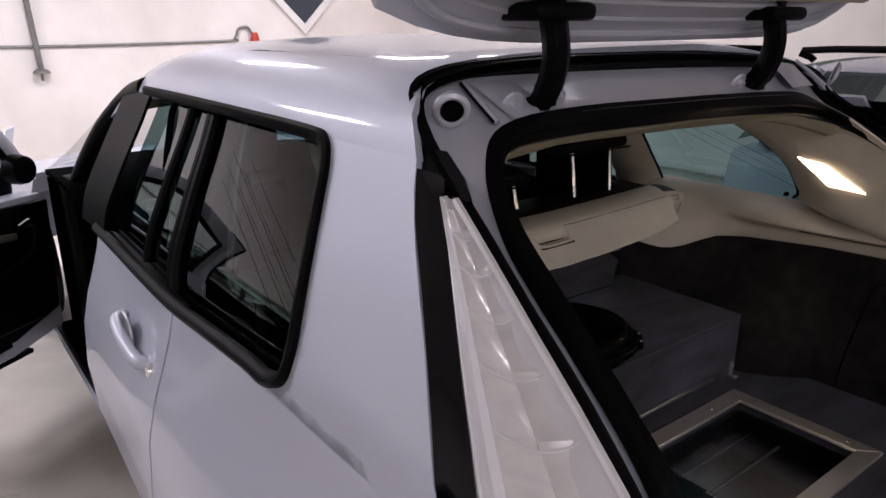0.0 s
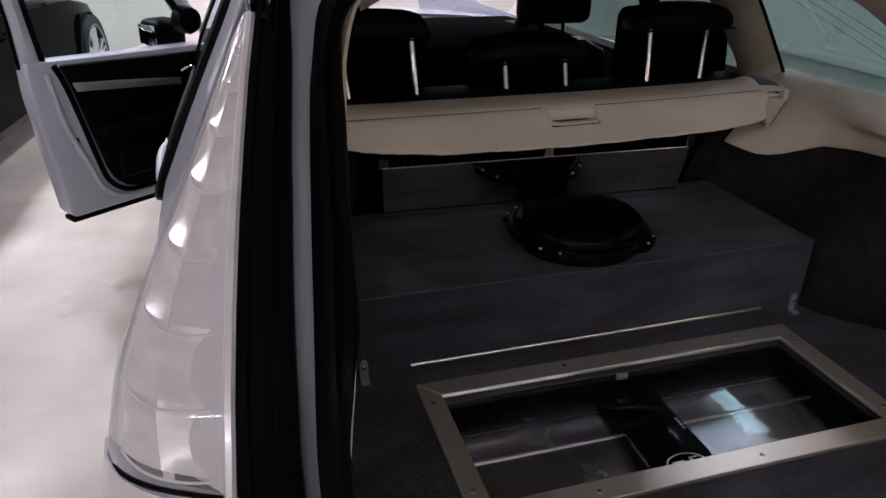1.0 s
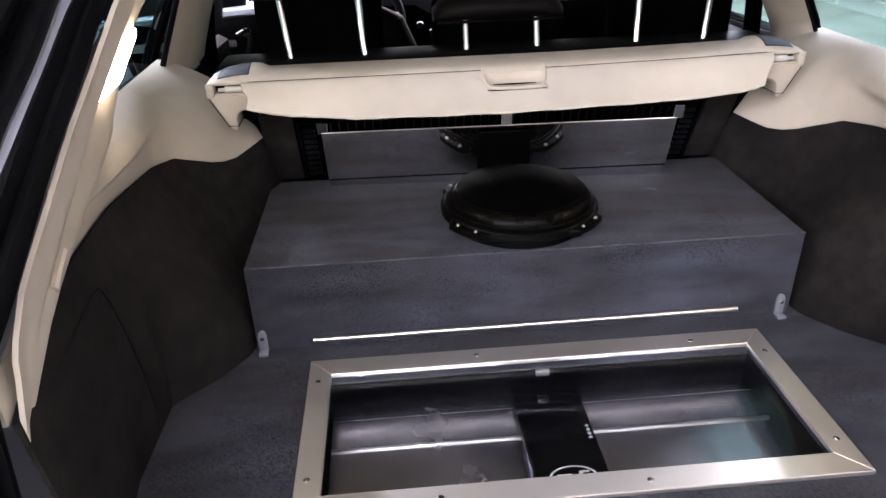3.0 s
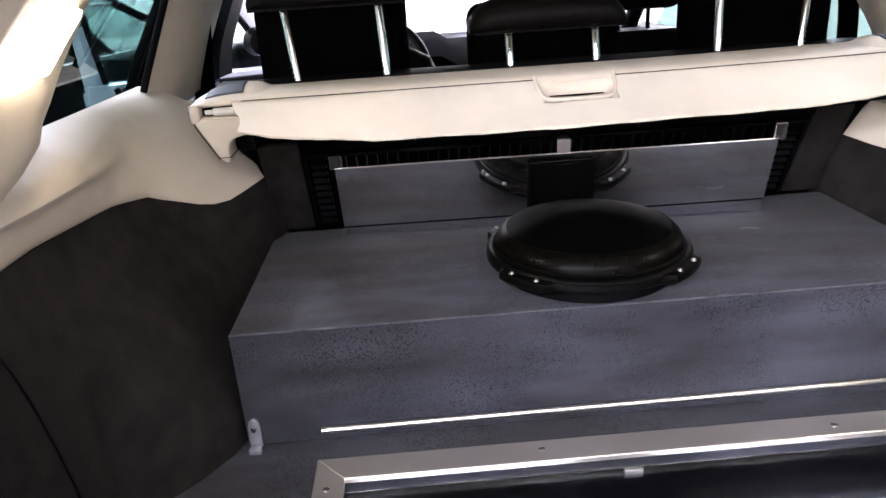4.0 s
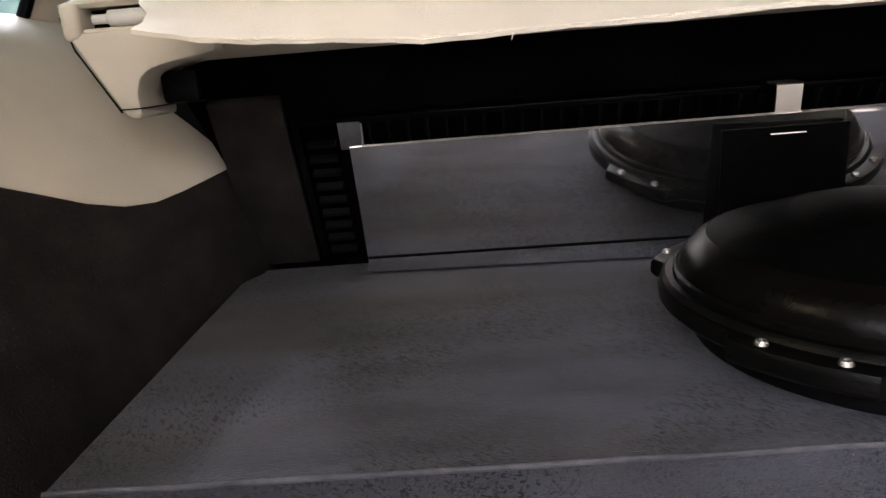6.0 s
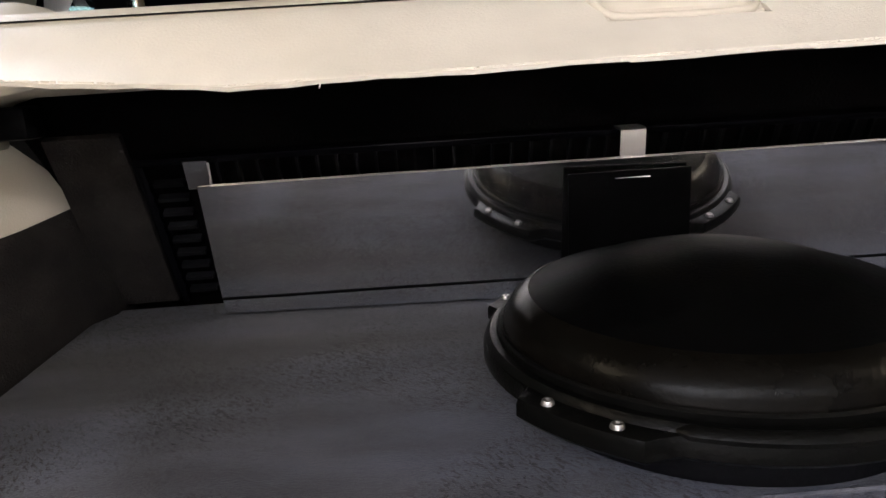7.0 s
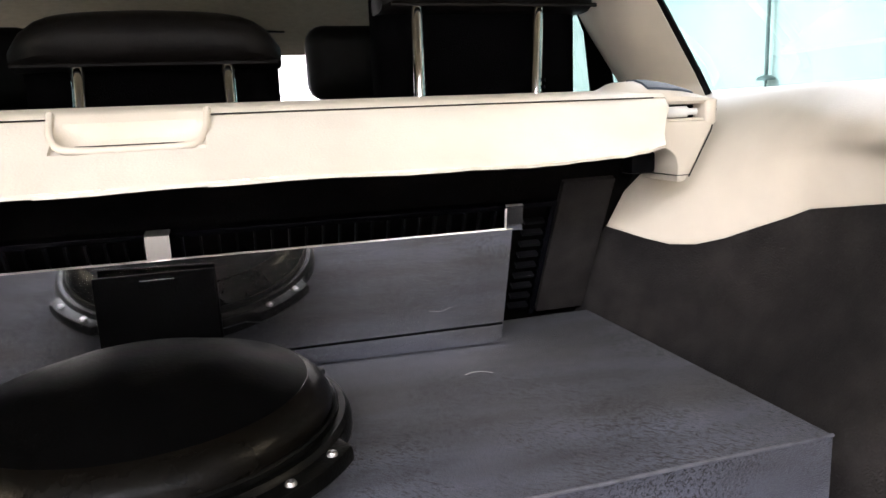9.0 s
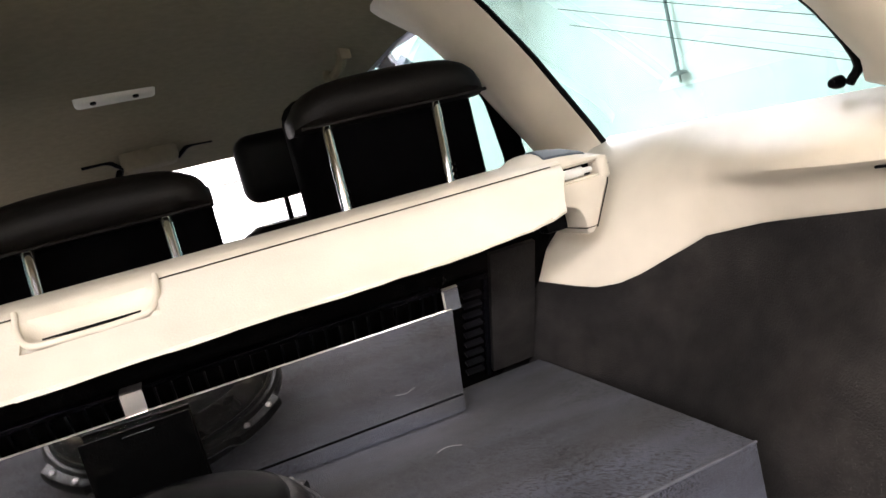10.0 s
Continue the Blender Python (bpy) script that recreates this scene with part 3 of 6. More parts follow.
SL = [(0, -0.645, 0.60), (-0.45, -0.645, 0.60), (-0.61, -0.604, 0.655), (-0.637, -0.553, 0.78), (-0.641, -0.532, 0.92), (-0.638, -0.523, 1.0), (-0.633, -0.489, 1.05), (-0.625, -0.432, 1.1),
      (-0.615, -0.367, 1.15), (-0.604, -0.285, 1.2), (-0.594, -0.215, 1.25), (-0.574, -0.08, 1.355), (-0.52, -0.045, 1.413), (-0.3, -0.04, 1.427), (0, -0.04, 1.43)]
SO = [(0, -0.68, 0.60), (-0.47, -0.68, 0.60), (-0.65, -0.66, 0.66), (-0.69, -0.65, 0.78), (-0.70, -0.638, 0.92), (-0.696, -0.615, 1.0), (-0.691, -0.585, 1.05), (-0.683, -0.53, 1.1),
      (-0.673, -0.462, 1.15), (-0.661, -0.386, 1.2), (-0.648, -0.31, 1.25), (-0.602, -0.10, 1.375), (-0.545, -0.055, 1.437), (-0.3, -0.03, 1.452), (0, -0.025, 1.457)]


# the opening's upper edge sags slightly towards one side
SAG = [(-0.6, 0.0), (-0.45, -0.001), (-0.2, -0.008), (0.0, -0.012), (0.35, -0.02), (0.5, -0.034), (0.6, -0.042)]


def station_rows(a, b, bumps, s, lift=1.0):
    """Rows between two edges of the opening, raised by bumps along the normal that points out of the car."""
    pa, pb = smooth_path(a, 5), smooth_path(b, 5)
    rows = []
    for i, (p, q) in enumerate(zip(pa, pb)):
        d = (pa[min(i + 1, len(pa) - 1)] - pa[max(i - 1, 0)]).normalized()
        n = d.cross((q - p).normalized()).normalized()
        if n.y > 0:
            n = -n
        row = []
        m = len(bumps) - 1
        for k, h in enumerate(bumps):
            v = p.lerp(q, k / m) + n * h * lift
            v.z += lerp_table(SAG, v.x * -s) * max(0.0, min(1.0, (v.z - 1.2) / 0.12))
            row.append((s * -v.x, v.y, v.z) if s > 0 else (v.x, v.y, v.z))
        rows.append(row)
    return rows


def round_opening(name, a, b, bumps, material, label):
    """One piece round the whole opening."""
    lo = station_rows(a, b, bumps, -1)
    hi = station_rows(a, b, bumps, 1)
    part(name, grid(bmesh.new(), lo + hi[::-1][1:]), material, car, label)


round_opening("inner_seal", S1, SK, [-0.004, 0.006, 0.010, 0.006, 0.003, 0.009, 0.014, 0.012, 0.004, -0.006], RUBBER, "black rubber tailgate seal")
round_opening("gutter", SK, SL, [-0.004, -0.008, -0.008, -0.006, -0.002], SILVER_IN, "silver painted tailgate gutter")
round_opening("outer_seal", SL, SO, [0.0, 0.010, 0.014, 0.010, 0.002, 0.004, 0.014, 0.018, 0.016, 0.008, 0.010, 0.004], RUBBER, "black rubber outer seal")

for s in (-1, 1):
    # hole with a dark plug, folds and bolts in the gutter's upper corner
    plug = part("drain_hole", lathe(bmesh.new(), [(0.0, 0.006), (0.0125, 0.006), (0.0145, 0.001), (0.0158, -0.001), (0.0165, 0.003)], (0, 0, 0), 28, "y"), RUBBER, car, "dark round hole in the gutter")
    part("pressed_ring", lathe(bmesh.new(), [(0.016, 0.0), (0.0175, -0.002), (0.0205, -0.0022), (0.025, 0.001), (0.026, 0.006)], (0, 0, 0), 32, "y"), SILVER_IN, plug)
    plug.matrix_basis = pose(s * 0.544, -0.112, 1.385, 20, 0, s * 32)
    for fx, fr, fm in ((0.0, 0.0022, RUBBER), (-0.007, 0.0045, SILVER_IN)):
        part("gutter_fold", tube(bmesh.new(), smooth_path([(s * (0.482 + fx), -0.052, 1.415), (s * (0.482 + fx), -0.088, 1.391), (s * (0.480 + fx), -0.124, 1.366)], 4), fr, 6), fm, car)
    rows = []
    for i in range(9):
        u = i / 8
        e = math.sin(math.pi * u) ** 0.8
        rows.append([(s * (mix(0.46, 0.375, u) - 0.004 * k), mix(-0.05, -0.118, k / 6) - 0.008 * e * math.sin(math.pi * k / 6) ** 0.6, mix(1.412, 1.366, k / 6) + 0.003 * e) for k in range(7)])
    part("pressed_bulge", grid(bmesh.new(), rows), SILVER_IN, car)
    hx = s * 0.33 - (0.042 if s < 0 else 0.105)
    hinge = part("hinge", tube(bmesh.new(), smooth_path([(hx + 0.008, -0.085, 1.37), (hx + 0.008, -0.115, 1.41), (hx + 0.003, -0.13, 1.455), (hx, -0.125, 1.50), (hx, -0.115, 1.545)], 5),
                               [0.026] * 4 + [0.029] * 14 + [0.036] * 3, 8, flat=0.7), SATINBLACK, car, "black tailgate hinge arm")
    part("hinge_mount", bbox(hx - 0.068, hx + 0.05, -0.165, -0.075, 1.499, 1.524, bev=0.011, seg=3), SATINBLACK, hinge)
    part("hinge_foot", bbox(hx - 0.022, hx + 0.036, -0.108, -0.065, 1.358, 1.392, bev=0.008), SATINBLACK, hinge)
    for dx in (-0.045, 0.045):
        b = part("bolt", lathe(bmesh.new(), [(0.0, -0.012), (0.009, -0.011), (0.01, -0.003), (0.018, -0.002), (0.02, 0.002)], (0, 0, 0), 12, "y"), SILVER_IN, hinge)
        b.matrix_basis = pose(hx + dx, -0.093, 1.385, 30, 0, 0)
    # tail lamp: clear cover with stepped reflector bowls behind it
    vo = [(0.985, (0.800, -0.512)), (1.05, (0.775, -0.450)), (1.1, (0.745, -0.398)), (1.15, (0.715, -0.345)), (1.2, (0.688, -0.299)), (1.25, (0.662, -0.255)), (1.3, (0.636, -0.205))]
    ti = [(0.985, (0.698, -0.628)), (1.05, (0.691, -0.592)), (1.1, (0.683, -0.535)), (1.15, (0.673, -0.467)), (1.2, (0.661, -0.391)), (1.25, (0.648, -0.315)), (1.3, (0.632, -0.232))]

    def lamp_point(z, k, sink=0.0):
        o = (lerp_table([(a, b[0]) for a, b in vo], z), lerp_table([(a, b[1]) for a, b in vo], z))
        t = (lerp_table([(a, b[0]) for a, b in ti], z), lerp_table([(a, b[1]) for a, b in ti], z))
        w = math.sin(math.pi * min(1, max(0, k)) ** 0.75) * lerp_table([(0.985, 0.030), (1.03, 0.044), (1.1, 0.045), (1.2, 0.028), (1.3, 0.010)], z) - sink
        return Vector((s * (mix(o[0], t[0], k) + w * 0.75), mix(o[1], t[1], k) - w * 0.66, z))
    rows = [[lamp_point(mix(0.985, 1.3, i / 20), k / 8) for k in range(9)] for i in range(21)]
    lampb = part("tail_lamp", grid(bmesh.new(), rows), LENSCLEAR, car, "clear white tail lamp")
    lampb.visible_shadow = False
    rows = [[lamp_point(mix(0.985, 1.3, i / 20), mix(0.03, 0.97, k / 10), 0.027 * math.sin(math.pi * min(1.0, 1.6 * min(k, 10 - k) / 10) / 2)) for k in range(11)] for i in range(21)]
    part("reflector", grid(bmesh.new(), rows), LENSBODY, lampb, "smooth pale reflector")
    # hollow reflector bowls in pairs, one pair above another, with a ridge at each foot
    levels = [0.990, 1.04, 1.085, 1.128, 1.17, 1.208, 1.242, 1.27, 1.29]
    for za, zb in zip(levels, levels[1:]):
        for ka, kb, deep in ((0.24, 0.58, 0.012), (0.585, 0.93, 0.009)):
            rows = []
            for f in range(9):
                z = mix(za, zb, f / 8)
                rows.append([lamp_point(z, mix(ka, kb, k / 10), 0.009 + deep * (math.sin(math.pi * k / 10) * math.sin(math.pi * (f / 8) ** 0.7)) ** 0.7) for k in range(11)])
            part("bowl", thick(grid(bmesh.new(), rows), 0.001), REFLECTOR, lampb, "hollow bright reflector bowl")
        part("divider", tube(bmesh.new(), [lamp_point(za - 0.006 * math.sin(math.pi * k / 10), mix(0.27, 0.94, k / 10), 0.008) for k in range(11)], 0.0012, 6), LENSRIDGE, lampb)
    part("light_guide", thick(grid(bmesh.new(), [[lamp_point(mix(0.99, 1.28, i / 16), mix(0.07, 0.25, k / 3), 0.009) for k in range(4)] for i in range(17)]), 0.001), LENSRIDGE, lampb, "pale upright light guide")
    # the lamp goes on below a dark curved joint
    rows = []
    for i in range(9):
        z = mix(0.80, 0.974, i / 8)
        dx = side_x(-0.41, z) - 0.786
        row = []
        for k in range(9):
            u = mix(0.02, 0.98, k / 8)
            w = 0.027 * math.sin(math.pi * u ** 0.75) + 0.003
            row.append((s * (mix(0.803, 0.698, u) + w * 0.75 + dx * (1 - u)), mix(-0.505, -0.632, u) - w * 0.66, z))
        rows.append(row)
    part("lower_lens", thick(grid(bmesh.new(), rows), 0.002), LENSBODY, lampb, "pale lower lens")
    part("lamp_rim", tube(bmesh.new(), [lamp_point(z, 1.0, -0.002) for z in (0.985, 1.05, 1.1, 1.15, 1.2, 1.25, 1.3)], 0.005, 6), LENSBODY, lampb)
    part("lamp_foot", tube(bmesh.new(), [lamp_point(0.981, mix(0.25, 1.0, k / 8), 0.0) for k in range(9)], [0.001] + [0.0024] * 8, 6), SATINBLACK, lampb)
    # gloss black band between the lamp and the body
    rows = []
    for z in (0.99, 1.05, 1.1, 1.15, 1.2, 1.25, 1.3, 1.325):
        u = (lerp_table([(0.99, 0.79), (1.05, 0.771), (1.1, 0.747), (1.2, 0.696), (1.3, 0.644), (1.325, 0.632)], z), lerp_table([(0.99, -0.415), (1.05, -0.371), (1.1, -0.333), (1.2, -0.248), (1.3, -0.157), (1.325, -0.14)], z))
        v = (lerp_table([(a, b[0]) for a, b in vo], z), lerp_table([(a, b[1]) for a, b in vo], z))
        rows.append([(s * mix(u[0] - 0.002, v[0] - 0.004, k / 4), mix(u[1], v[1] - 0.004, k / 4), z) for k in range(5)])
    part("lamp_band", grid(bmesh.new(), rows), GLOSSBLACK, car, "gloss black band beside the tail lamp")
    dz = 0.03 if s > 0 else 0.0
    rows = [[(s * mix(0.636, 0.62, k / 4), mix(-0.165, -0.245, k / 4), 1.298 - dz), (s * mix(0.626, 0.606, k / 4), mix(-0.142, -0.215, k / 4), 1.32 - dz), (s * mix(0.612, 0.597, k / 4), mix(-0.112, -0.17, k / 4), 1.345 - dz)] for k in range(5)]
    part("lamp_cap", thick(grid(bmesh.new(), rows), 0.006), GLOSSBLACK, car)
bm = bmesh.new()
rows = []
for z, out in ((0.26, 0.0), (0.32, 0.03), (0.45, 0.045), (0.55, 0.04), (0.6, 0.02), (0.605, -0.02)):
    rows.append([(x, -0.645 - out - 0.05 * (1 - (x / 0.83) ** 2), z) for x in [0.83 * k / 10 for k in range(-10, 11)]])
part("bumper", thick(grid(bm, rows), 0.012), SILVER, car)
part("sill_plate", bbox(-0.5, 0.5, -0.70, -0.645, 0.585, 0.6, bev=0.004), SATINBLACK, car)

# ---- raised tailgate ----
gate = []
for i in range(17):
    t = i / 16
    y = -0.055 - 1.05 * t
    z = 1.466 + 0.86 * t - 0.16 * t * t
    w = 0.612 + 0.023 * min(1, t * 6)
    low = [(w * k / 10, y + 0.02 * (k / 10) ** 4, z + 0.05 * abs(k / 10) ** 6) for k in range(-10, 11)]
    gate.append(low + [(x * 1.01, y2 + 0.035, z2 + 0.05) for x, y2, z2 in low[::-1]])
bm = grid(bmesh.new(), gate, close=True)
bm.verts.ensure_lookup_table()
bm.faces.new(bm.verts[:42][::-1])
bm.faces.new(bm.verts[-42:])
tg = part("tailgate", bm, SILVER_IN, car, "raised silver tailgate")


def gate_point(x, t, d):
    """A place on the raised gate's inner side, d below its surface."""
    w = 0.612 + 0.023 * min(1, t * 6)
    return (x, -0.055 - 1.05 * t + 0.02 * abs(x / w) ** 4, 1.466 + 0.86 * t - 0.16 * t * t + 0.05 * abs(x / w) ** 6 - d)


# the folded edge and pressed channels run round the gate in one sweep
for inset, r in ((0.016, 0.008), (0.042, 0.005), (0.072, 0.009), (0.098, 0.004)):
    run = []
    for sx in (-1, 1):
        arm = [(sx * (0.632 - inset), 0.8), (sx * (0.63 - inset), 0.4), (sx * (0.625 - inset), 0.16), (sx * (0.61 - inset), 0.05 + inset * 0.9), (sx * (0.565 - inset), 0.012 + inset), (sx * (0.44 - inset), 0.004 + inset), (sx * 0.15, 0.0 + inset)]
        run += arm if sx < 0 else arm[::-1]
    part("pressed_rib", tube(bmesh.new(), smooth_path([gate_point(x, t, 0.0) for x, t in run], 4), r, 8), SILVER_IN, tg)
rows = []
for t in (0.09, 0.12, 0.3, 0.6, 0.9):
    z = 1.466 + 0.86 * t - 0.16 * t * t
    rows.append([(0.52 * k / 8, -0.055 - 1.05 * t, z - (0.006 if t > 0.1 else -0.002)) for k in range(-8, 9)])
part("inner_trim", thick(grid(bmesh.new(), rows), 0.012), BEIGE, tg, "beige inner trim of the tailgate")

# ---- open front door ----
DH, DL = Vector((-0.775, 2.2, 0)), Vector((-1.36, 1.77, 0))
du = (DL - DH).normalized()
dn = Vector((-du.y, du.x, 0))
dn = dn if dn.y < 0 else -dn
DOOR = Matrix(((du.x, dn.x, 0, DH.x), (du.y, dn.y, 0, DH.y), (0, 0, 1, 0), (0, 0, 0, 1)))
door = new("open_front_door")
door.parent = car
door.matrix_basis = DOOR


bm = bmesh.new()
prism(bm, [(0.0, 0.34), (0.25, 0.302), (0.69, 0.302), (0.712, 0.325), (0.735, 0.6), (0.75, 0.78), (0.746, 0.905), (0.0, 0.885)], "y", -0.06, 0.035, 0.012)
part("shell", bm, SILVER, door, "silver door shell")
part("bottom_strip", bbox(0.16, 0.705, -0.045, 0.03, 0.282, 0.3015, bev=0.006), RUBBER, door, "black rubber strip under the door")
PANEL = [(0.03, 0.43), (0.25, 0.37), (0.41, 0.365), (0.47, 0.378), (0.515, 0.415), (0.54, 0.47), (0.578, 0.64), (0.612, 0.80), (0.642, 0.888), (0.0, 0.862)]
part("inner_panel", prism(bmesh.new(), PANEL, "y", 0.036, 0.062, 0.012), SATINBLACK, door, "black inner door panel")
part("edge_seal", tube(bmesh.new(), smooth_path([(u + 0.012, 0.038, z - (0.012 if z < 0.5 else 0.0)) for u, z in PANEL[1:-1]], 4), 0.011, 8), RUBBER, door)
part("pressed_fold", tube(bmesh.new(), smooth_path([(0.30, 0.034, 0.335), (0.47, 0.034, 0.335), (0.56, 0.034, 0.39), (0.60, 0.034, 0.50), (0.655, 0.034, 0.66), (0.682, 0.034, 0.86)], 4), 0.012, 8), SILVER, door)
part("armrest", bbox(0.13, 0.555, 0.05, 0.105, 0.605, 0.65, bev=0.02, seg=3), SATINBLACK, door)
part("trim_strip", prism(bmesh.new(), [(0.17, 0.745), (0.40, 0.768), (0.603, 0.788), (0.614, 0.822), (0.40, 0.800), (0.17, 0.772)], "y", 0.06, 0.071, 0.004), ALU, door, "silver trim strip")
part("pull_handle", tube(bmesh.new(), smooth_path([(0.14, 0.07, 0.79), (0.12, 0.1, 0.78), (0.16, 0.11, 0.7), (0.28, 0.1, 0.65)], 4), 0.011, 8), SATINBLACK, door)
part("door_lever", tube(bmesh.new(), smooth_path([(0.1, 0.065, 0.8), (0.13, 0.085, 0.81), (0.17, 0.08, 0.795)], 4), 0.009, 8), CHROME, door, "chrome door lever")
part("door_pocket", bbox(0.12, 0.50, 0.05, 0.085, 0.42, 0.545, bev=0.02, seg=3), SATINBLACK, door)
OUTER = [(0.746, 0.88), (0.75, 1.05), (0.768, 1.2), (0.786, 1.262), (0.77, 1.285), (0.5, 1.325), (0.28, 1.29), (0.1, 1.14), (-0.02, 0.95)]
INNER = [(0.672, 0.86), (0.695, 1.05), (0.706, 1.165), (0.711, 1.2), (0.695, 1.22), (0.5, 1.262), (0.31, 1.232), (0.16, 1.11), (0.05, 0.93)]
outer_edge = smooth_path([(u, 0.0, z) for u, z in OUTER], 3)
inner_edge = smooth_path([(u, 0.0, z) for u, z in INNER], 3)
rows = []
for a, b in zip(outer_edge, inner_edge):
    mid = a.lerp(b, 0.4)
    rows.append([(a.x, -0.035, a.z), (a.x, 0.0, a.z), (mid.x, 0.016, mid.z), (b.x, 0.012, b.z), (b.x, -0.035, b.z)])
part("window_frame", grid(bmesh.new(), rows, close=True), SILVER, door, "silver window frame")
part("window_seal", tube(bmesh.new(), [(p.x, 0.008, p.z) for p in inner_edge], 0.013, 8), RUBBER, door)
part("edge_strip", tube(bmesh.new(), [(p.x + 0.004, -0.018, p.z) for p in outer_edge[:14]], 0.008, 8), RUBBER, door)
part("latch", bbox(0.618, 0.648, 0.028, 0.0375, 0.582, 0.612, bev=0.004), RUBBER, door)
bm = bmesh.new()
vs = [bm.verts.new((u, -0.012, z)) for u, z in INNER]
bm.faces.new(vs)
part("pane", bm, PALETINT, door, "pale green pane", smooth=False).visible_shadow = False
dmir = part("door_mirror", bbox(0.02, 0.16, -0.22, -0.06, 0.86, 0.98, bev=0.035, seg=4), SATINBLACK, door, "black door mirror")
part("mirror_glass", bbox(0.162, 0.166, -0.2, -0.08, 0.88, 0.96, bev=0.001), CHROME, dmir)
part("tweeter", lathe(bmesh.new(), [(0.0, 0.075), (0.03, 0.08), (0.05, 0.075), (0.055, 0.05), (0.055, 0.02)], (0.09, 0.0, 0.99), 24, "y"), SATINBLACK, door, "round black tweeter")

# ---- load bay ----
bay = thing("load_floor", "dark carpeted load floor with a framed opening", "load floor", kind="structure")
FX0, FX1, FY0, FY1 = -0.402, 0.403, -0.400, -0.052
IX0, IX1, IY0, IY1 = -0.364, 0.364, -0.360, -0.094
bm = bmesh.new()
for d in ((-0.64, IX0 - 0.012, -0.6, 0.42), (IX1 + 0.012, 0.64, -0.6, 0.42), (IX0 - 0.012, IX1 + 0.012, IY1 + 0.012, 0.42), (IX0 - 0.012, IX1 + 0.012, -0.6, IY0 - 0.012)):
    box(bm, d[0], d[1], d[2], d[3], 0.59, 0.613)
part("carpet", bm, CARPET, bay, smooth=False)
bm = bmesh.new()
box(bm, IX0 - 0.03, IX1 + 0.03, IY0 - 0.03, IY1 + 0.03, 0.46, 0.47)
for d in ((IX0 - 0.03, IX0 - 0.012, IY0 - 0.03, IY1 + 0.03), (IX1 + 0.012, IX1 + 0.03, IY0 - 0.03, IY1 + 0.03), (IX0 - 0.012, IX1 + 0.012, IY1 + 0.012, IY1 + 0.03), (IX0 - 0.012, IX1 + 0.012, IY0 - 0.03, IY0 - 0.012)):
    box(bm, d[0], d[1], d[2], d[3], 0.47, 0.589)
part("well", bm, BLACKFAB, bay, smooth=False)
part("under_tray", bbox(-0.62, 0.62, -0.6, 0.42, 0.40, 0.455), SATINBLACK, bay, smooth=False)

trimframe = thing("floor_window", "brushed aluminium frame with a clear pane set in the load floor", "frame")


def mitre(poly, material, screws):
    bm = bmesh.new()
    prism(bm, poly, "z", 0.613, 0.6215, 0.0015)
    rail = part("rail", bm, material, trimframe, "brushed aluminium rail", smooth=False)
    for sx, sy in screws:
        part("screw", lathe(bmesh.new(), [(0.0, 0.6225), (0.003, 0.6228), (0.0045, 0.622), (0.0048, 0.6205)], (sx, sy, 0), 10), CHROME, rail)


mitre([(FX0, FY1), (FX1, FY1), (IX1, IY1), (IX0, IY1)], ALU, [(-0.112, -0.070), (0.27, -0.074)])
mitre([(FX0, FY0), (IX0, IY0), (IX1, IY0), (FX1, FY0)], ALU, [(-0.2, -0.382), (0.09, -0.382)])
mitre([(FX0, FY0), (FX0, FY1), (IX0, IY1), (IX0, IY0)], ALU_Y, [(-0.385, -0.112), (-0.385, -0.330)])
mitre([(FX1, FY0), (IX1, IY0), (IX1, IY1), (FX1, FY1)], ALU_Y, [(0.384, -0.119), (0.384, -0.335)])
part("pane", bbox(IX0 - 0.008, IX1 + 0.008, IY0 - 0.008, IY1 + 0.008, 0.604, 0.609), PANEGLASS, trimframe, "clear pane", smooth=False).visible_shadow = False

# amplifier: mirror-like stepped body, bright fins, black centre cover
amp = thing("amplifier", "polished metal amplifier with a black centre cover under the pane", "amplifier")
prof = [(-0.354, 0.47), (-0.354, 0.535), (-0.35, 0.54), (-0.202, 0.545), (-0.198, 0.5465), (-0.078, 0.5505), (-0.075, 0.548), (-0.074, 0.52), (-0.074, 0.47)]
part("body", prism(bmesh.new(), prof, "x", -0.366, 0.366), POLISHED, amp, smooth=False)
for fy, fz, thin, up in ((-0.200, 0.5455, 0.004, 0.003), (-0.078, 0.5500, 0.0016, 0.002), (-0.132, 0.5480, 0.001, 0.0008), (-0.250, 0.5425, 0.001, 0.0008)):
    part("fin", bbox(-0.366, 0.366, fy - thin / 2, fy + thin / 2, fz - 0.01, fz + up, bev=0.0004), BRIGHT, amp)
lid = part("centre_cover", bbox(-0.058, 0.058, -0.346, -0.089, 0.552, 0.57, bev=0.003), GLOSSBLACK, amp, "gloss black cover with an oval white mark")
bm = bmesh.new()
lathe(bm, [(0.0365, 0.5705), (0.0365, 0.5715), (0.033, 0.5715), (0.033, 0.5705)], (0, 0, 0), 48)
for v in bm.verts:
    v.co.y *= 0.6
for px, py, w, h in ((-0.013, 0.004, 0.022, 0.004), (-0.006, -0.006, 0.005, 0.018), (0.012, -0.002, 0.005, 0.024), (-0.019, -0.007, 0.012, 0.004), (0.019, 0.009, 0.013, 0.0035), (0.018, 0.0, 0.011, 0.003), (0.019, -0.009, 0.012, 0.003)):
    box(bm, px - w / 2, px + w / 2, py - h / 2, py + h / 2, 0.5705, 0.5715)
mark = part("round_mark", bm, MARK, lid, "oval white printed mark", smooth=False)
mark.location = (0.002, -0.318, 0)
bm = bmesh.new()
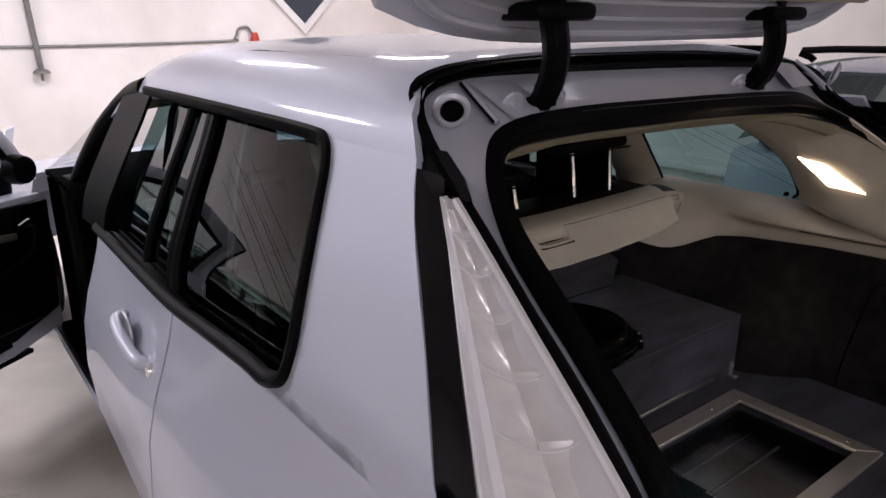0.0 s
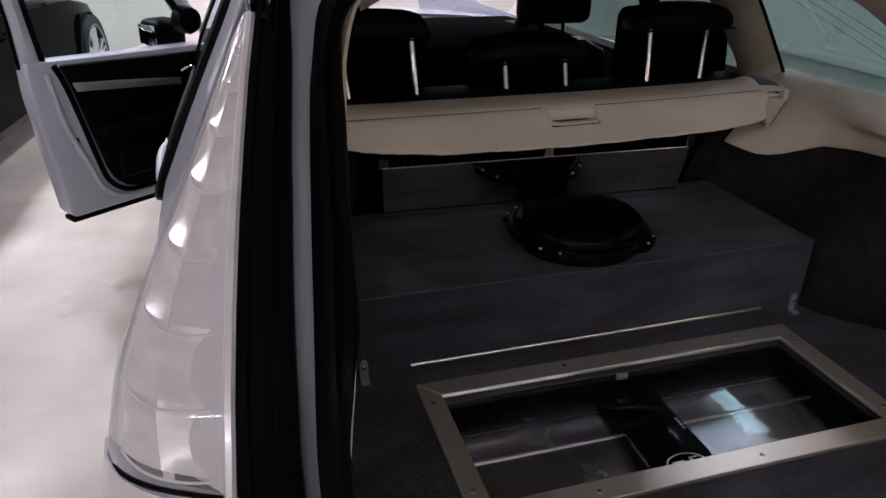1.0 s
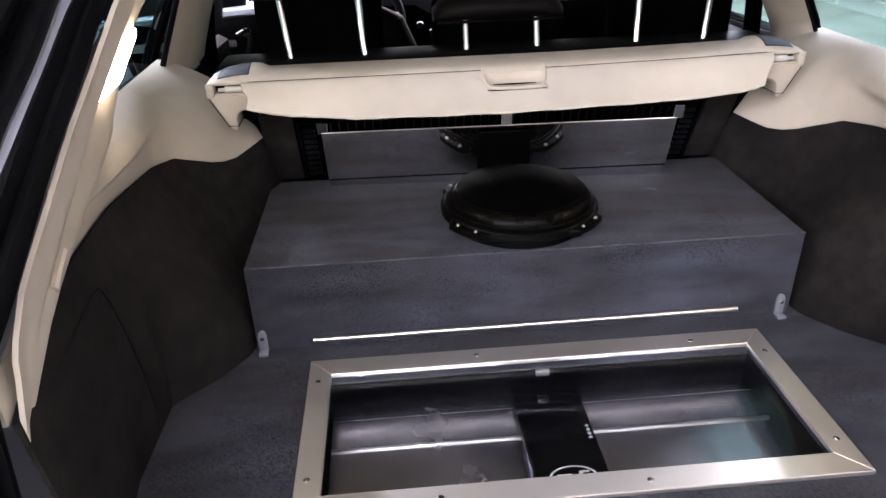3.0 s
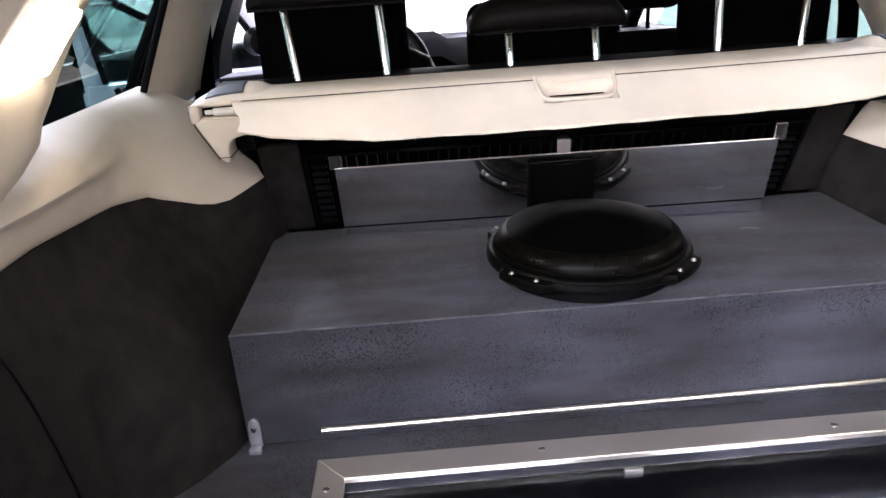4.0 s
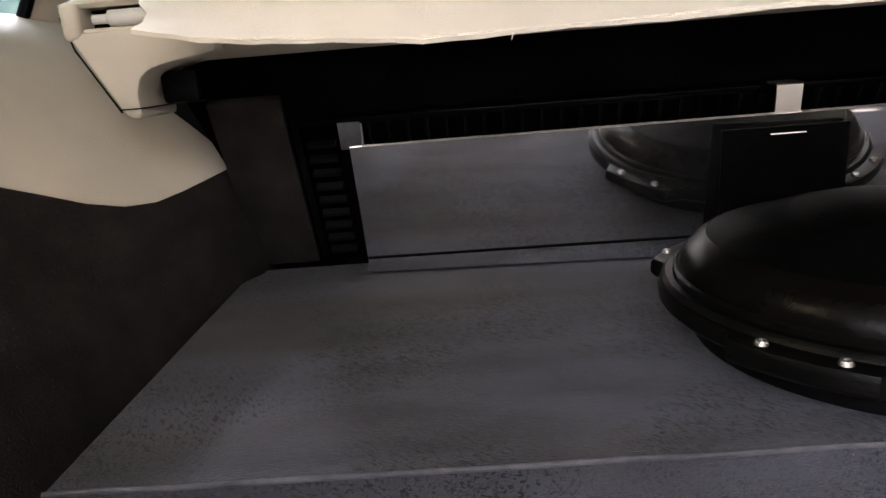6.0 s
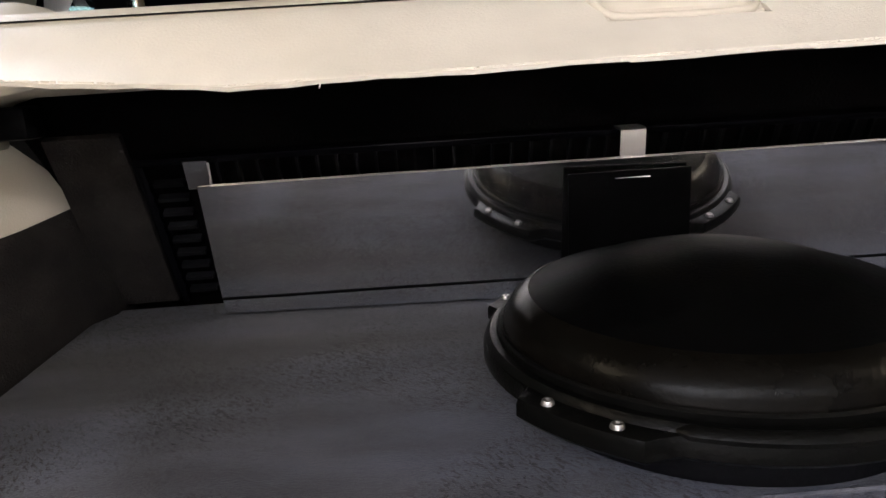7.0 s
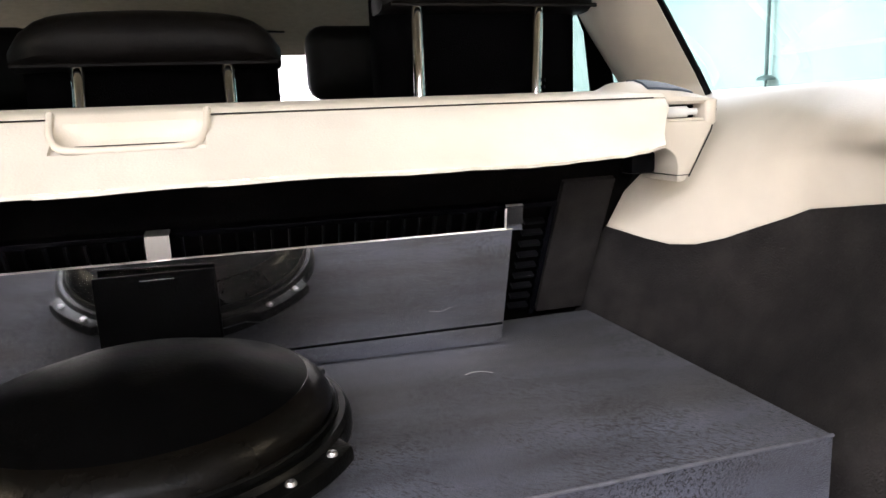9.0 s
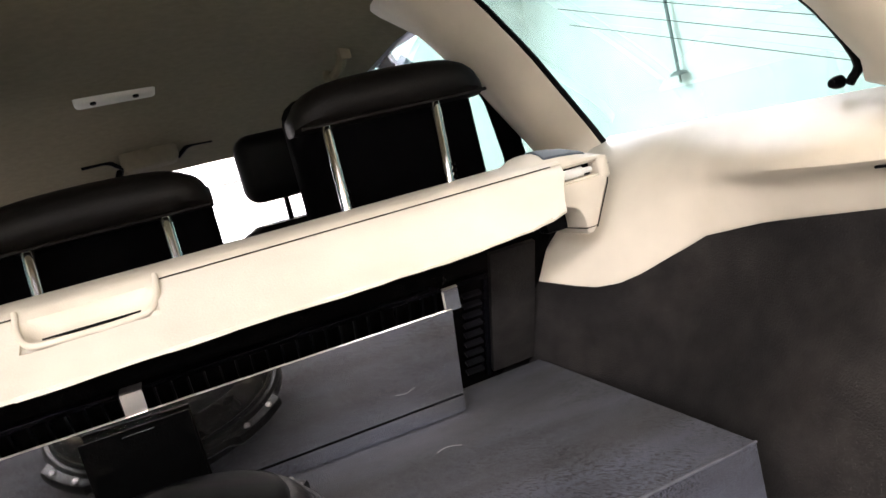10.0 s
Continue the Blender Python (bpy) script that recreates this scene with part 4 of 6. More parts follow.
for k in range(4):
    box(bm, 0.046, 0.052, -0.24 + 0.009 * k, -0.2382 + 0.009 * k, 0.5705, 0.5712)
box(bm, 0.0487, 0.0495, -0.24, -0.2115, 0.5705, 0.5711)
part("scale_print", bm, MARK, lid, smooth=False)
part("top_clip", bbox(-0.012, 0.012, -0.101, -0.094, 0.588, 0.6, bev=0.002), ALU, amp)

# strip at the foot of the box, brackets
tagged(part("metal_strip", tube(bmesh.new(), [(-0.400, -0.0045, 0.632), (0.386, -0.0045, 0.634)], 0.0045, 12), BRIGHT), "thin aluminium strip at the foot of the box", "trim strip")
for bx in (-0.489, 0.468):
    bracket = thing("bracket", "small clear plastic corner bracket screwed to the box", "bracket", "box brackets", at=(bx, 0, 0.613))
    part("plate", prism(bmesh.new(), [(-0.009, 0.002), (0.009, 0.002), (0.0085, 0.036), (0.006, 0.044), (0.0, 0.0475), (-0.006, 0.044), (-0.0085, 0.036)], "y", -0.007, -0.0005, 0.002), CLEARPLASTIC, bracket)
    part("foot", bbox(-0.009, 0.009, -0.022, -0.0065, 0.0, 0.008, bev=0.003), CLEARPLASTIC, bracket)
    part("screw", lathe(bmesh.new(), [(0.0, -0.0115), (0.003, -0.011), (0.004, -0.009)], (0, 0, 0.032), 12, "y"), CHROME, bracket)

BT = 0.784
sub_box = thing("subwoofer_box", "grey velour covered subwoofer box", "speaker box")
part("carpet_wrap", prism(bmesh.new(), [(0.0, 0.6135), (0.0, BT), (0.386, BT), (0.386, BT - 0.018), (0.018, BT - 0.018), (0.018, 0.6135)], "x", -0.502, 0.490, 0.004), CARPET, sub_box, "scuffed velour wrapped over top and front")
part("worn_edge", tube(bmesh.new(), [(-0.501 + 0.99 * k / 30, 0.0012 + 0.0004 * math.sin(2.3 * k), BT - 0.0012 + 0.0003 * math.sin(1.7 * k)) for k in range(31)], 0.0015, 6), CARPETEDGE, sub_box, "paler worn thread along the front top edge")
part("back_panel", bbox(-0.5015, 0.4895, 0.367, 0.385, 0.6135, BT - 0.0186, bev=0.003), CARPET, sub_box)
for xa in (-0.5015, 0.4715):
    part("side_panel", bbox(xa, xa + 0.018, 0.0182, 0.3668, 0.6135, BT - 0.0186, bev=0.003), CARPET, sub_box)

tagged(part("loose_thread", tube(bmesh.new(), smooth_path([(0.270, 0.2265, BT + 0.0008), (0.278, 0.2295, BT + 0.0012), (0.287, 0.2285, BT + 0.0012), (0.297, 0.2215, BT + 0.0008)], 4), 0.0004, 5), THREAD), "pale loose thread lying on the velour box", "thread")

# subwoofer with four lugs of two bolts
sub = thing("subwoofer", "black round subwoofer with a domed cone on the box", "subwoofer", at=(-0.006, 0.1285, BT))
sub.rotation_euler = (0, 0, radians(-1.0))
LUGS = [math.atan2(-0.105, s * 0.1085) for s in (-1, 1)] + [math.atan2(0.105, s * 0.1085) for s in (-1, 1)]


def rim_r(a):
    """The frame's outer radius: straight between the lugs, further out at each lug."""
    best = min(abs((a - l + math.pi) % (2 * math.pi) - math.pi) for l in LUGS)
    return 0.1470 + 0.0115 * max(0.0, min(1.0, (0.30 - best) / 0.05))


def rim_ring(z, d=0.0, scale=1.0, n=144):
    return [((rim_r(2 * math.pi * k / n) * scale - d) * math.cos(2 * math.pi * k / n), (rim_r(2 * math.pi * k / n) * scale - d) * math.sin(2 * math.pi * k / n), z) for k in range(n)]


def ring(r, z, n=144):
    return [(r * math.cos(2 * math.pi * k / n), r * math.sin(2 * math.pi * k / n), z) for k in range(n)]


part("mount_ring", lathe(bmesh.new(), [(0.0, 0.0005), (0.124, 0.0005), (0.124, 0.024), (0.0, 0.024)], (0, 0, 0), 72), RUBBER, sub)
part("frame", grid(bmesh.new(), [ring(0.10, 0.021), rim_ring(0.021, 0.012), rim_ring(0.023, 0.003), rim_ring(0.026), rim_ring(0.033), rim_ring(0.036, 0.0015), rim_ring(0.037, 0.005), ring(0.1455, 0.037), ring(0.1445, 0.039), ring(0.1425, 0.041), ring(0.138, 0.041), ring(0.136, 0.038)], close=True), FRAMEBLACK, sub)
part("trim_bead", lathe(bmesh.new(), [(0.1375, 0.0395), (0.1375, 0.0445), (0.136, 0.046), (0.134, 0.045), (0.1335, 0.0395)], (0, 0, 0), 96), FRAMEBLACK, sub)
part("surround", lathe(bmesh.new(), [(0.1345, 0.0405), (0.133, 0.05), (0.128, 0.0585), (0.12, 0.0655), (0.1165, 0.067), (0.115, 0.0665)], (0, 0, 0), 96), RUBBERSHINE, sub, "glossy rubber surround")
part("cone", lathe(bmesh.new(), [(0.1163, 0.06695), (0.113, 0.0684), (0.104, 0.071), (0.09, 0.0755), (0.075, 0.081), (0.055, 0.0865), (0.03, 0.09), (0.012, 0.0912), (0.0, 0.0914)], (0, 0, 0), 96), CONEBLACK, sub, "matt black domed cone")
bar = [(0.1475 * math.cos(a), 0.1475 * math.sin(a), 0.0395) for a in [radians(-118 + 56 * k / 24) for k in range(25)]]
part("front_bar", tube(bmesh.new(), bar, [0.001] + [0.0042] * 23 + [0.001], 8, flat=0.8), FRAMEBLACK, sub, "raised bar along the frame's front")
for l in LUGS:
    for da in (-0.135, 0.135):
        cx, cy = 0.1515 * math.cos(l + da), 0.1515 * math.sin(l + da)
        part("bolt", lathe(bmesh.new(), [(0.0, 0.038), (0.0014, 0.0382), (0.0016, 0.0396), (0.0029, 0.0395), (0.0037, 0.038), (0.0038, 0.037)], (cx, cy, 0), 14), BOLTSTEEL, sub)

# ---- rear seat: leaning back with louvres behind the mirror panel ----
LEAN0, LEAN1 = Vector((0, 0.392, 0.787)), Vector((0, 0.322, 0.934))
lean = (LEAN1 - LEAN0).normalized()
lout = Vector((0, -lean.z, lean.y))


def on_back(x, h, d=0.0):
    """A place on the seat back: x across, h up its slope from the box top, d out of it."""
    v = LEAN0 + lean * h + lout * d
    return Vector((x, v.y, v.z))


def slab(bm, x0, x1, h0, h1, d0, d1, bev=0.0):
    old = set(bm.verts)
    box(bm, x0, x1, h0, h1, d0, d1, bev)
    for v in bm.verts:
        if v not in old:
            v.co = on_back(v.co.x, v.co.y, v.co.z)
    return bm


HT = (LEAN1 - LEAN0).length
seat = thing("rear_bench", "black rear bench seat with three headrests and a louvred back", "car seat")
bm = bmesh.new()
rows = []
for h, w in ((-0.19, 0.46), (0.0, 0.475), (0.1, 0.50), (HT, 0.515), (0.22, 0.53), (0.26, 0.53)):
    rows.append([on_back(w * k / 6, h, -0.006 - (0.012 if abs(k) == 6 else 0)) for k in range(-6, 7)])
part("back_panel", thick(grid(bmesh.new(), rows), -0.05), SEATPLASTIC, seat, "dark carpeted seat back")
part("backrest", prism(bmesh.new(), [(0.46, 0.60), (0.64, 0.60), (0.54, 1.0), (0.48, 1.045), (0.36, 1.045), (0.345, 1.02)], "x", -0.58, 0.58, 0.02), LEATHER, seat)
for s in (-1, 1):
    part("side_bolster", prism(bmesh.new(), [(0.43, 0.62), (0.5, 0.62), (0.46, 1.0), (0.39, 0.97)], "x", s * 0.535, s * 0.60, 0.015), BLACKFAB, seat)
for xa, xb in ((-0.497, -0.432), (0.42, 0.485)):
    part("back_wing", slab(bmesh.new(), xa, xb, 0.0, HT + 0.025, -0.008, 0.001, 0.002), CARPET_SIDE, seat, "charcoal carpet strip on the seat back")
# louvre frame: outer rim, slats at the top and down both sides
GX0, GX1 = -0.424, 0.412
lv = part("louvre_frame", slab(bmesh.new(), GX0 - 0.004, GX1 + 0.004, HT - 0.004, HT + 0.003, -0.006, 0.004, 0.0015), GLOSSBLACK, seat, "gloss black louvre rim")
for xa in (GX0 - 0.004, GX1 - 0.003):
    part("rim_side", slab(bmesh.new(), xa, xa + 0.007, 0.0, HT - 0.005, -0.006, 0.003, 0.001), GLOSSBLACK, lv)
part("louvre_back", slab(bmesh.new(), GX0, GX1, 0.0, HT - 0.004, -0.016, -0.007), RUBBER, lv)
n = 44
for k in range(n):
    x = -0.385 + 0.755 * (k + 0.5) / n
    part("slat", slab(bmesh.new(), x - 0.0012, x + 0.0012, HT - 0.034, HT - 0.004, -0.006, 0.001), SLATBLACK, lv, smooth=False)
for k in range(9):
    h = 0.012 + 0.0155 * k
    for xa, xb in ((GX0 + 0.006, -0.392), (0.381, GX1 - 0.006)):
        part("slat", slab(bmesh.new(), xa, xb, h, h + 0.0035, -0.006, 0.0025), SLATBLACK, lv, smooth=False)

# mirror panel with three tabs, bright cut edge, black plate
panel = thing("mirror_panel", "polished metal mirror panel leaning on the seat back", "panel")
HP = 0.139


def on_sheet(x, h):
    """The sheet hangs in front of the seat back, nearly upright and a little askew."""
    u = (x + 0.374) / 0.712
    z = mix(0.7866, mix(0.9085, 0.9145, u), h / HP)
    return Vector((x, 0.3155 - 0.055 * x - 0.148 * (z - 0.835), z))


rows = [[on_sheet(mix(-0.374 - 0.002 * i, 0.338 + 0.004 * i, k / 6), mix(0.0, HP, i / 2)) for k in range(7)] for i in range(3)]
part("sheet", thick(grid(bmesh.new(), rows), 0.002), MIRROR, panel, "scratched mirror sheet")
for x0, x1, up in ((-0.386, -0.366, 0.026), (-0.0125, 0.009, 0.026), (0.339, 0.358, 0.026)):
    # each tab runs up from the sheet and hooks over the louvre rim
    low, top = on_sheet((x0 + x1) / 2, HP), on_sheet((x0 + x1) / 2, HP + up)
    top.y = min(top.y, 0.3175)
    bm = bmesh.new()
    grid(bm, [[(x0, low.y, low.z - 0.002), (x1, low.y, low.z - 0.002)], [(x0, top.y, top.z), (x1, top.y, top.z)], [(x0, top.y + 0.003, top.z + 0.002), (x1, top.y + 0.003, top.z + 0.002)], [(x0, 0.327, top.z + 0.003), (x1, 0.327, top.z + 0.003)]])
    part("tab", thick(bm, 0.002), ALU if x0 > -0.1 and x1 < 0.1 else MIRROR, panel, "upright tab of the sheet", smooth=False)
bm = bmesh.new()
for x0, x1 in ((-0.366, -0.0125), (0.009, 0.339)):
    tube(bm, [on_sheet(mix(x0, x1, k / 12), HP - 0.0005) for k in range(13)], 0.0019, 8)
for x0 in (-0.366, 0.339):
    tube(bm, [on_sheet(x0, HP), on_sheet(x0, HP + 0.024)], 0.0013, 8)
part("cut_edge", bm, ALU, panel, "bright cut edge")
# added dark bar standing in for the contact line where sheet meets box
part("foot_line", tube(bmesh.new(), [on_sheet(mix(-0.374, 0.338, k / 12), mix(0.119, 0.172, k / 12) * HP) + Vector((0, -0.0022, 0)) for k in range(13)], 0.0014, 6), BLACKFAB, panel, "thin dark line added near the sheet's foot")
part("bright_chip", tube(bmesh.new(), [on_sheet(x, 0.17 * HP) + Vector((0, -0.001, 0)) for x in (0.292, 0.301, 0.312, 0.322)], [0.0006, 0.0014, 0.001, 0.0006], 6), BRIGHT, panel, "bright chip on the lower edge")
rng = random.Random(7)
bm = bmesh.new()
for k in range(26):
    a, cx, ch = rng.uniform(-1.3, 1.3), rng.uniform(-0.352, -0.268), rng.uniform(0.085, 0.125)
    run = rng.uniform(0.006, 0.016)
    ends = [on_sheet(cx + e * run * math.cos(a), min(HP - 0.004, ch + e * run * math.sin(a))) for e in (-1, 0, 1)]
    tube(bm, [p + Vector((0.0004 * math.sin(3.0 * k), -0.0008, 0)) for p in ends], 0.00018, 4)
part("scratches", bm, ALU, panel, "fine scratches in the mirror sheet")
plate = tagged(part("black_plate", prism(bmesh.new(), [(0.297, 0.7845), (0.300, 0.7845), (0.296, 0.902), (0.293, 0.902)], "x", -0.060, 0.046, 0.0008), CONEBLACK, smooth=False), "gloss black plate in front of the mirror panel", "plate")
part("plate_notch", bbox(-0.020, 0.010, 0.2926, 0.2932, 0.8955, 0.8965), CHROME, plate, smooth=False)


def headrest(cx, zr, half, tall, posts):
    """Back slab, overhanging roll at the top and two notched posts; zr is the roll's lower edge."""
    bm = bmesh.new()
    box(bm, cx - half, cx + half, 0.462, 0.54, 1.0, zr + tall * 0.8, bev=0.028, seg=4)
    hr = part("headrest", bm, BLACKFAB, seat, "black leather headrest")
    bm = bmesh.new()
    rows = []
    for i in range(21):
        u = -1 + 2 * i / 20
        e = 1 - abs(u) ** 8 * 0.55
        top = tall * (1 - 0.16 * u * u) * e
        x = cx + half * u
        rows.append([(x, 0.455 + 0.05 * math.cos(a) * e + (0.02 if math.cos(a) > 0 else 0), zr + top * (0.5 + 0.5 * math.copysign(abs(math.sin(a)) ** 0.75, math.sin(a)))) for a in [2 * math.pi * k / 16 for k in range(16)]])
    grid(bm, rows, close=True)
    bm.faces.new([v for v in bm.verts[:16]][::-1])
    bm.faces.new([v for v in bm.verts[-16:]])
    part("roll", bm, LEATHER, hr, "padded leather roll")
    part("seam", tube(bmesh.new(), [(cx + half * 0.96 * k / 10, 0.412, zr + 0.004) for k in range(-10, 11)], 0.0025, 6), LEATHER, hr)
    for px, dx in posts:
        post = part("post", tube(bmesh.new(), [(px - dx * 0.4, 0.40, 1.005), (px + dx, 0.428, zr + 0.006)], 0.0072, 12), CHROME, hr, "chrome headrest post")
        for k in range(4 if half < 0.1345 else 0):
            part("notch", lathe(bmesh.new(), [(0.0073, -0.002), (0.0066, 0.0), (0.0073, 0.002)], (px + dx * (0.3 + 0.1 * k), 0.408 + 0.0016 * k, 1.046 + 0.0085 * k), 10), RUBBER, post)


headrest(0.001, 1.095, 0.135, 0.062, ((-0.070, 0.0), (0.0775, 0.0)))
headrest(0.388, 1.155, 0.134, 0.062, ((0.287, 0.006), (0.432, 0.014)))
headrest(-0.372, 1.155, 0.132, 0.062, ((-0.431, -0.012), (-0.281, -0.006)))

# ---- cargo cover ----
cover = thing("cargo_cover", "beige roller cargo cover between the side panels", "cargo cover")
def cover_dy(x):
    """The cover stands slightly askew: its one end lies further forward in the car."""
    return lerp_table([(0.1, 0.0), (0.3, 0.012), (0.5, 0.03), (0.6, 0.036)], x)


CASSETTE = [(0.236, 1.0385), (0.2325, 1.0435), (0.236, 1.0465), (0.248, 1.0500), (0.27, 1.0525), (0.305, 1.054), (0.325, 1.050), (0.337, 1.03), (0.325, 1.0), (0.28, 0.992), (0.25, 1.005)]
bm = bmesh.new()
rows = [[(x, y + cover_dy(x), z) for y, z in CASSETTE] for x in [-0.505 + 1.02 * k / 24 for k in range(25)]]
grid(bm, rows, close=True)
bm.verts.ensure_lookup_table()
bm.faces.new(bm.verts[:11][::-1])
bm.faces.new(bm.verts[-11:])
part("cassette", bm, BEIGE, cover)
part("shadow_gap", tube(bmesh.new(), [(x, 0.2322 + cover_dy(x), 1.0432) for x in [-0.49 + 0.99 * k / 24 for k in range(25)]], 0.0007, 6), RUBBER, cover)


def flap_low(x):
    return lerp_table([(-0.5, 1.012), (-0.45, 1.003), (-0.3, 0.991), (-0.1, 0.993), (0.1, 0.995), (0.3, 0.990), (0.42, 0.991), (0.5, 0.998)], x)


def flap_y(x):
    return 0.147 - 0.018 * math.exp(-(x / 0.22) ** 2) + 0.02 * abs(x / 0.485) ** 3 + cover_dy(x)


rnd = random.Random(4)
sag = [0.0006 * math.sin(9.0 * x) + 0.0004 * math.sin(31.0 * x + 1.3) for x in [0.1 * k for k in range(60)]]
rows = []
FLAP_X = sorted([-0.503 + 1.003 * i / 54 for i in range(55)] + [-0.059, 0.053])
for i, x in enumerate(FLAP_X):
    low = flap_low(x) + sag[i]
    w = [1 + f * abs(x / 0.5) ** 8 for f in ((0.03, 0.027, 0.015, -0.005, -0.03, -0.055) if x > 0 else (0.0, 0.0, -0.01, -0.025, -0.03, -0.03))]
    dy = cover_dy(x)
    rows.append([(x * w[0], 0.2345 + dy, 1.0425), (x * w[1], 0.230 + dy, 1.0408), (x * w[2], 0.215 + dy, 1.0325), (x * w[3], 0.193 + 0.6 * (flap_y(x) - dy - 0.147) + dy, mix(1.032, low, 0.38) + sag[(i * 7) % 57]), (x * w[4], 0.171 + 0.85 * (flap_y(x) - dy - 0.147) + dy, mix(1.032, low, 0.73)), (x * w[5], flap_y(x), low)])
bm = grid(bmesh.new(), rows)
hole = [f for f in bm.faces if abs(f.calc_center_median().x + 0.003) < 0.055 and 1.0176 < f.calc_center_median().z < 1.0405]
bmesh.ops.delete(bm, geom=hole, context="FACES")
part("flap", thick(bm, 0.003), BEIGEFAB, cover, "pale beige pull-out flap")
bm = bmesh.new()
for i in range(560):
    x = -0.462 + 0.925 * i / 560 + rnd.uniform(-0.001, 0.001)
    y, z = flap_y(x) + 0.001, flap_low(x)
    x *= 1 - (0.055 if x > 0 else 0.03) * abs(x / 0.5) ** 8
    tuft = 0.5 + 0.5 * math.sin(41 * x) * math.sin(97 * x + 2)
    l = rnd.uniform(0.0004, 0.0034) * (0.45 + 0.8 * tuft) * (2.4 if rnd.random() < 0.012 else 1)
    a, b, c = bm.verts.new((x - 0.0011, y, z + 0.001)), bm.verts.new((x + 0.0011, y, z + 0.001)), bm.verts.new((x + rnd.uniform(-0.002, 0.002), y + rnd.uniform(-0.001, 0.002), z - l))
    bm.faces.new((a, b, c))
part("frayed_edge", bm, BEIGEFAB, cover, "frayed threads of the cut edge", smooth=False)
# grip: rounded rim standing out of the flap round a scooped finger hollow; a dark bar paints the shadow line along its
# slot
gx = -0.003
half_rim = [(0.0585, 0.2325, 1.0475), (0.058, 0.226, 1.0415), (0.0568, 0.213, 1.0328), (0.051, 0.1985, 1.0228), (0.038, 0.1925, 1.0192)]
rim = smooth_path([(gx - u, y, z) for u, y, z in half_rim] + [(gx, 0.1915, 1.0186)] + [(gx + u, y, z) for u, y, z in half_rim[::-1]], 5)
grip = part("grip", tube(bmesh.new(), rim, [0.0032] * len(rim), 12, flat=0.85), BEIGE, cover, "moulded beige grip")
rows = []
for i in range(17):
    u = -1 + i / 8
    e = 1 - abs(u) ** 6
    x = gx + 0.056 * u
    rows.append([(x, 0.2325, 1.0462), (x, 0.2285, 1.0435), (x, 0.2235, 1.0395), (x, mix(0.219, 0.2255, e), mix(1.0368, 1.0345, e)), (x, mix(0.2115, 0.2255, e), mix(1.032, 1.0265, e)), (x, mix(0.204, 0.2195, e), mix(1.0268, 1.0190, e)), (x, mix(0.2, 0.203, e), mix(1.0235, 1.0200, e)), (x, 0.1945, 1.0196), (x, 0.1938, 1.0160)])
part("grip_hollow", grid(bmesh.new(), rows), BEIGE, grip)
part("slot_shadow", tube(bmesh.new(), [(gx - 0.040, 0.2105, 1.0216), (gx, 0.2120, 1.0206), (gx + 0.040, 0.2105, 1.0216)], [0.0008, 0.0018, 0.0008], 8), RUBBER, grip)
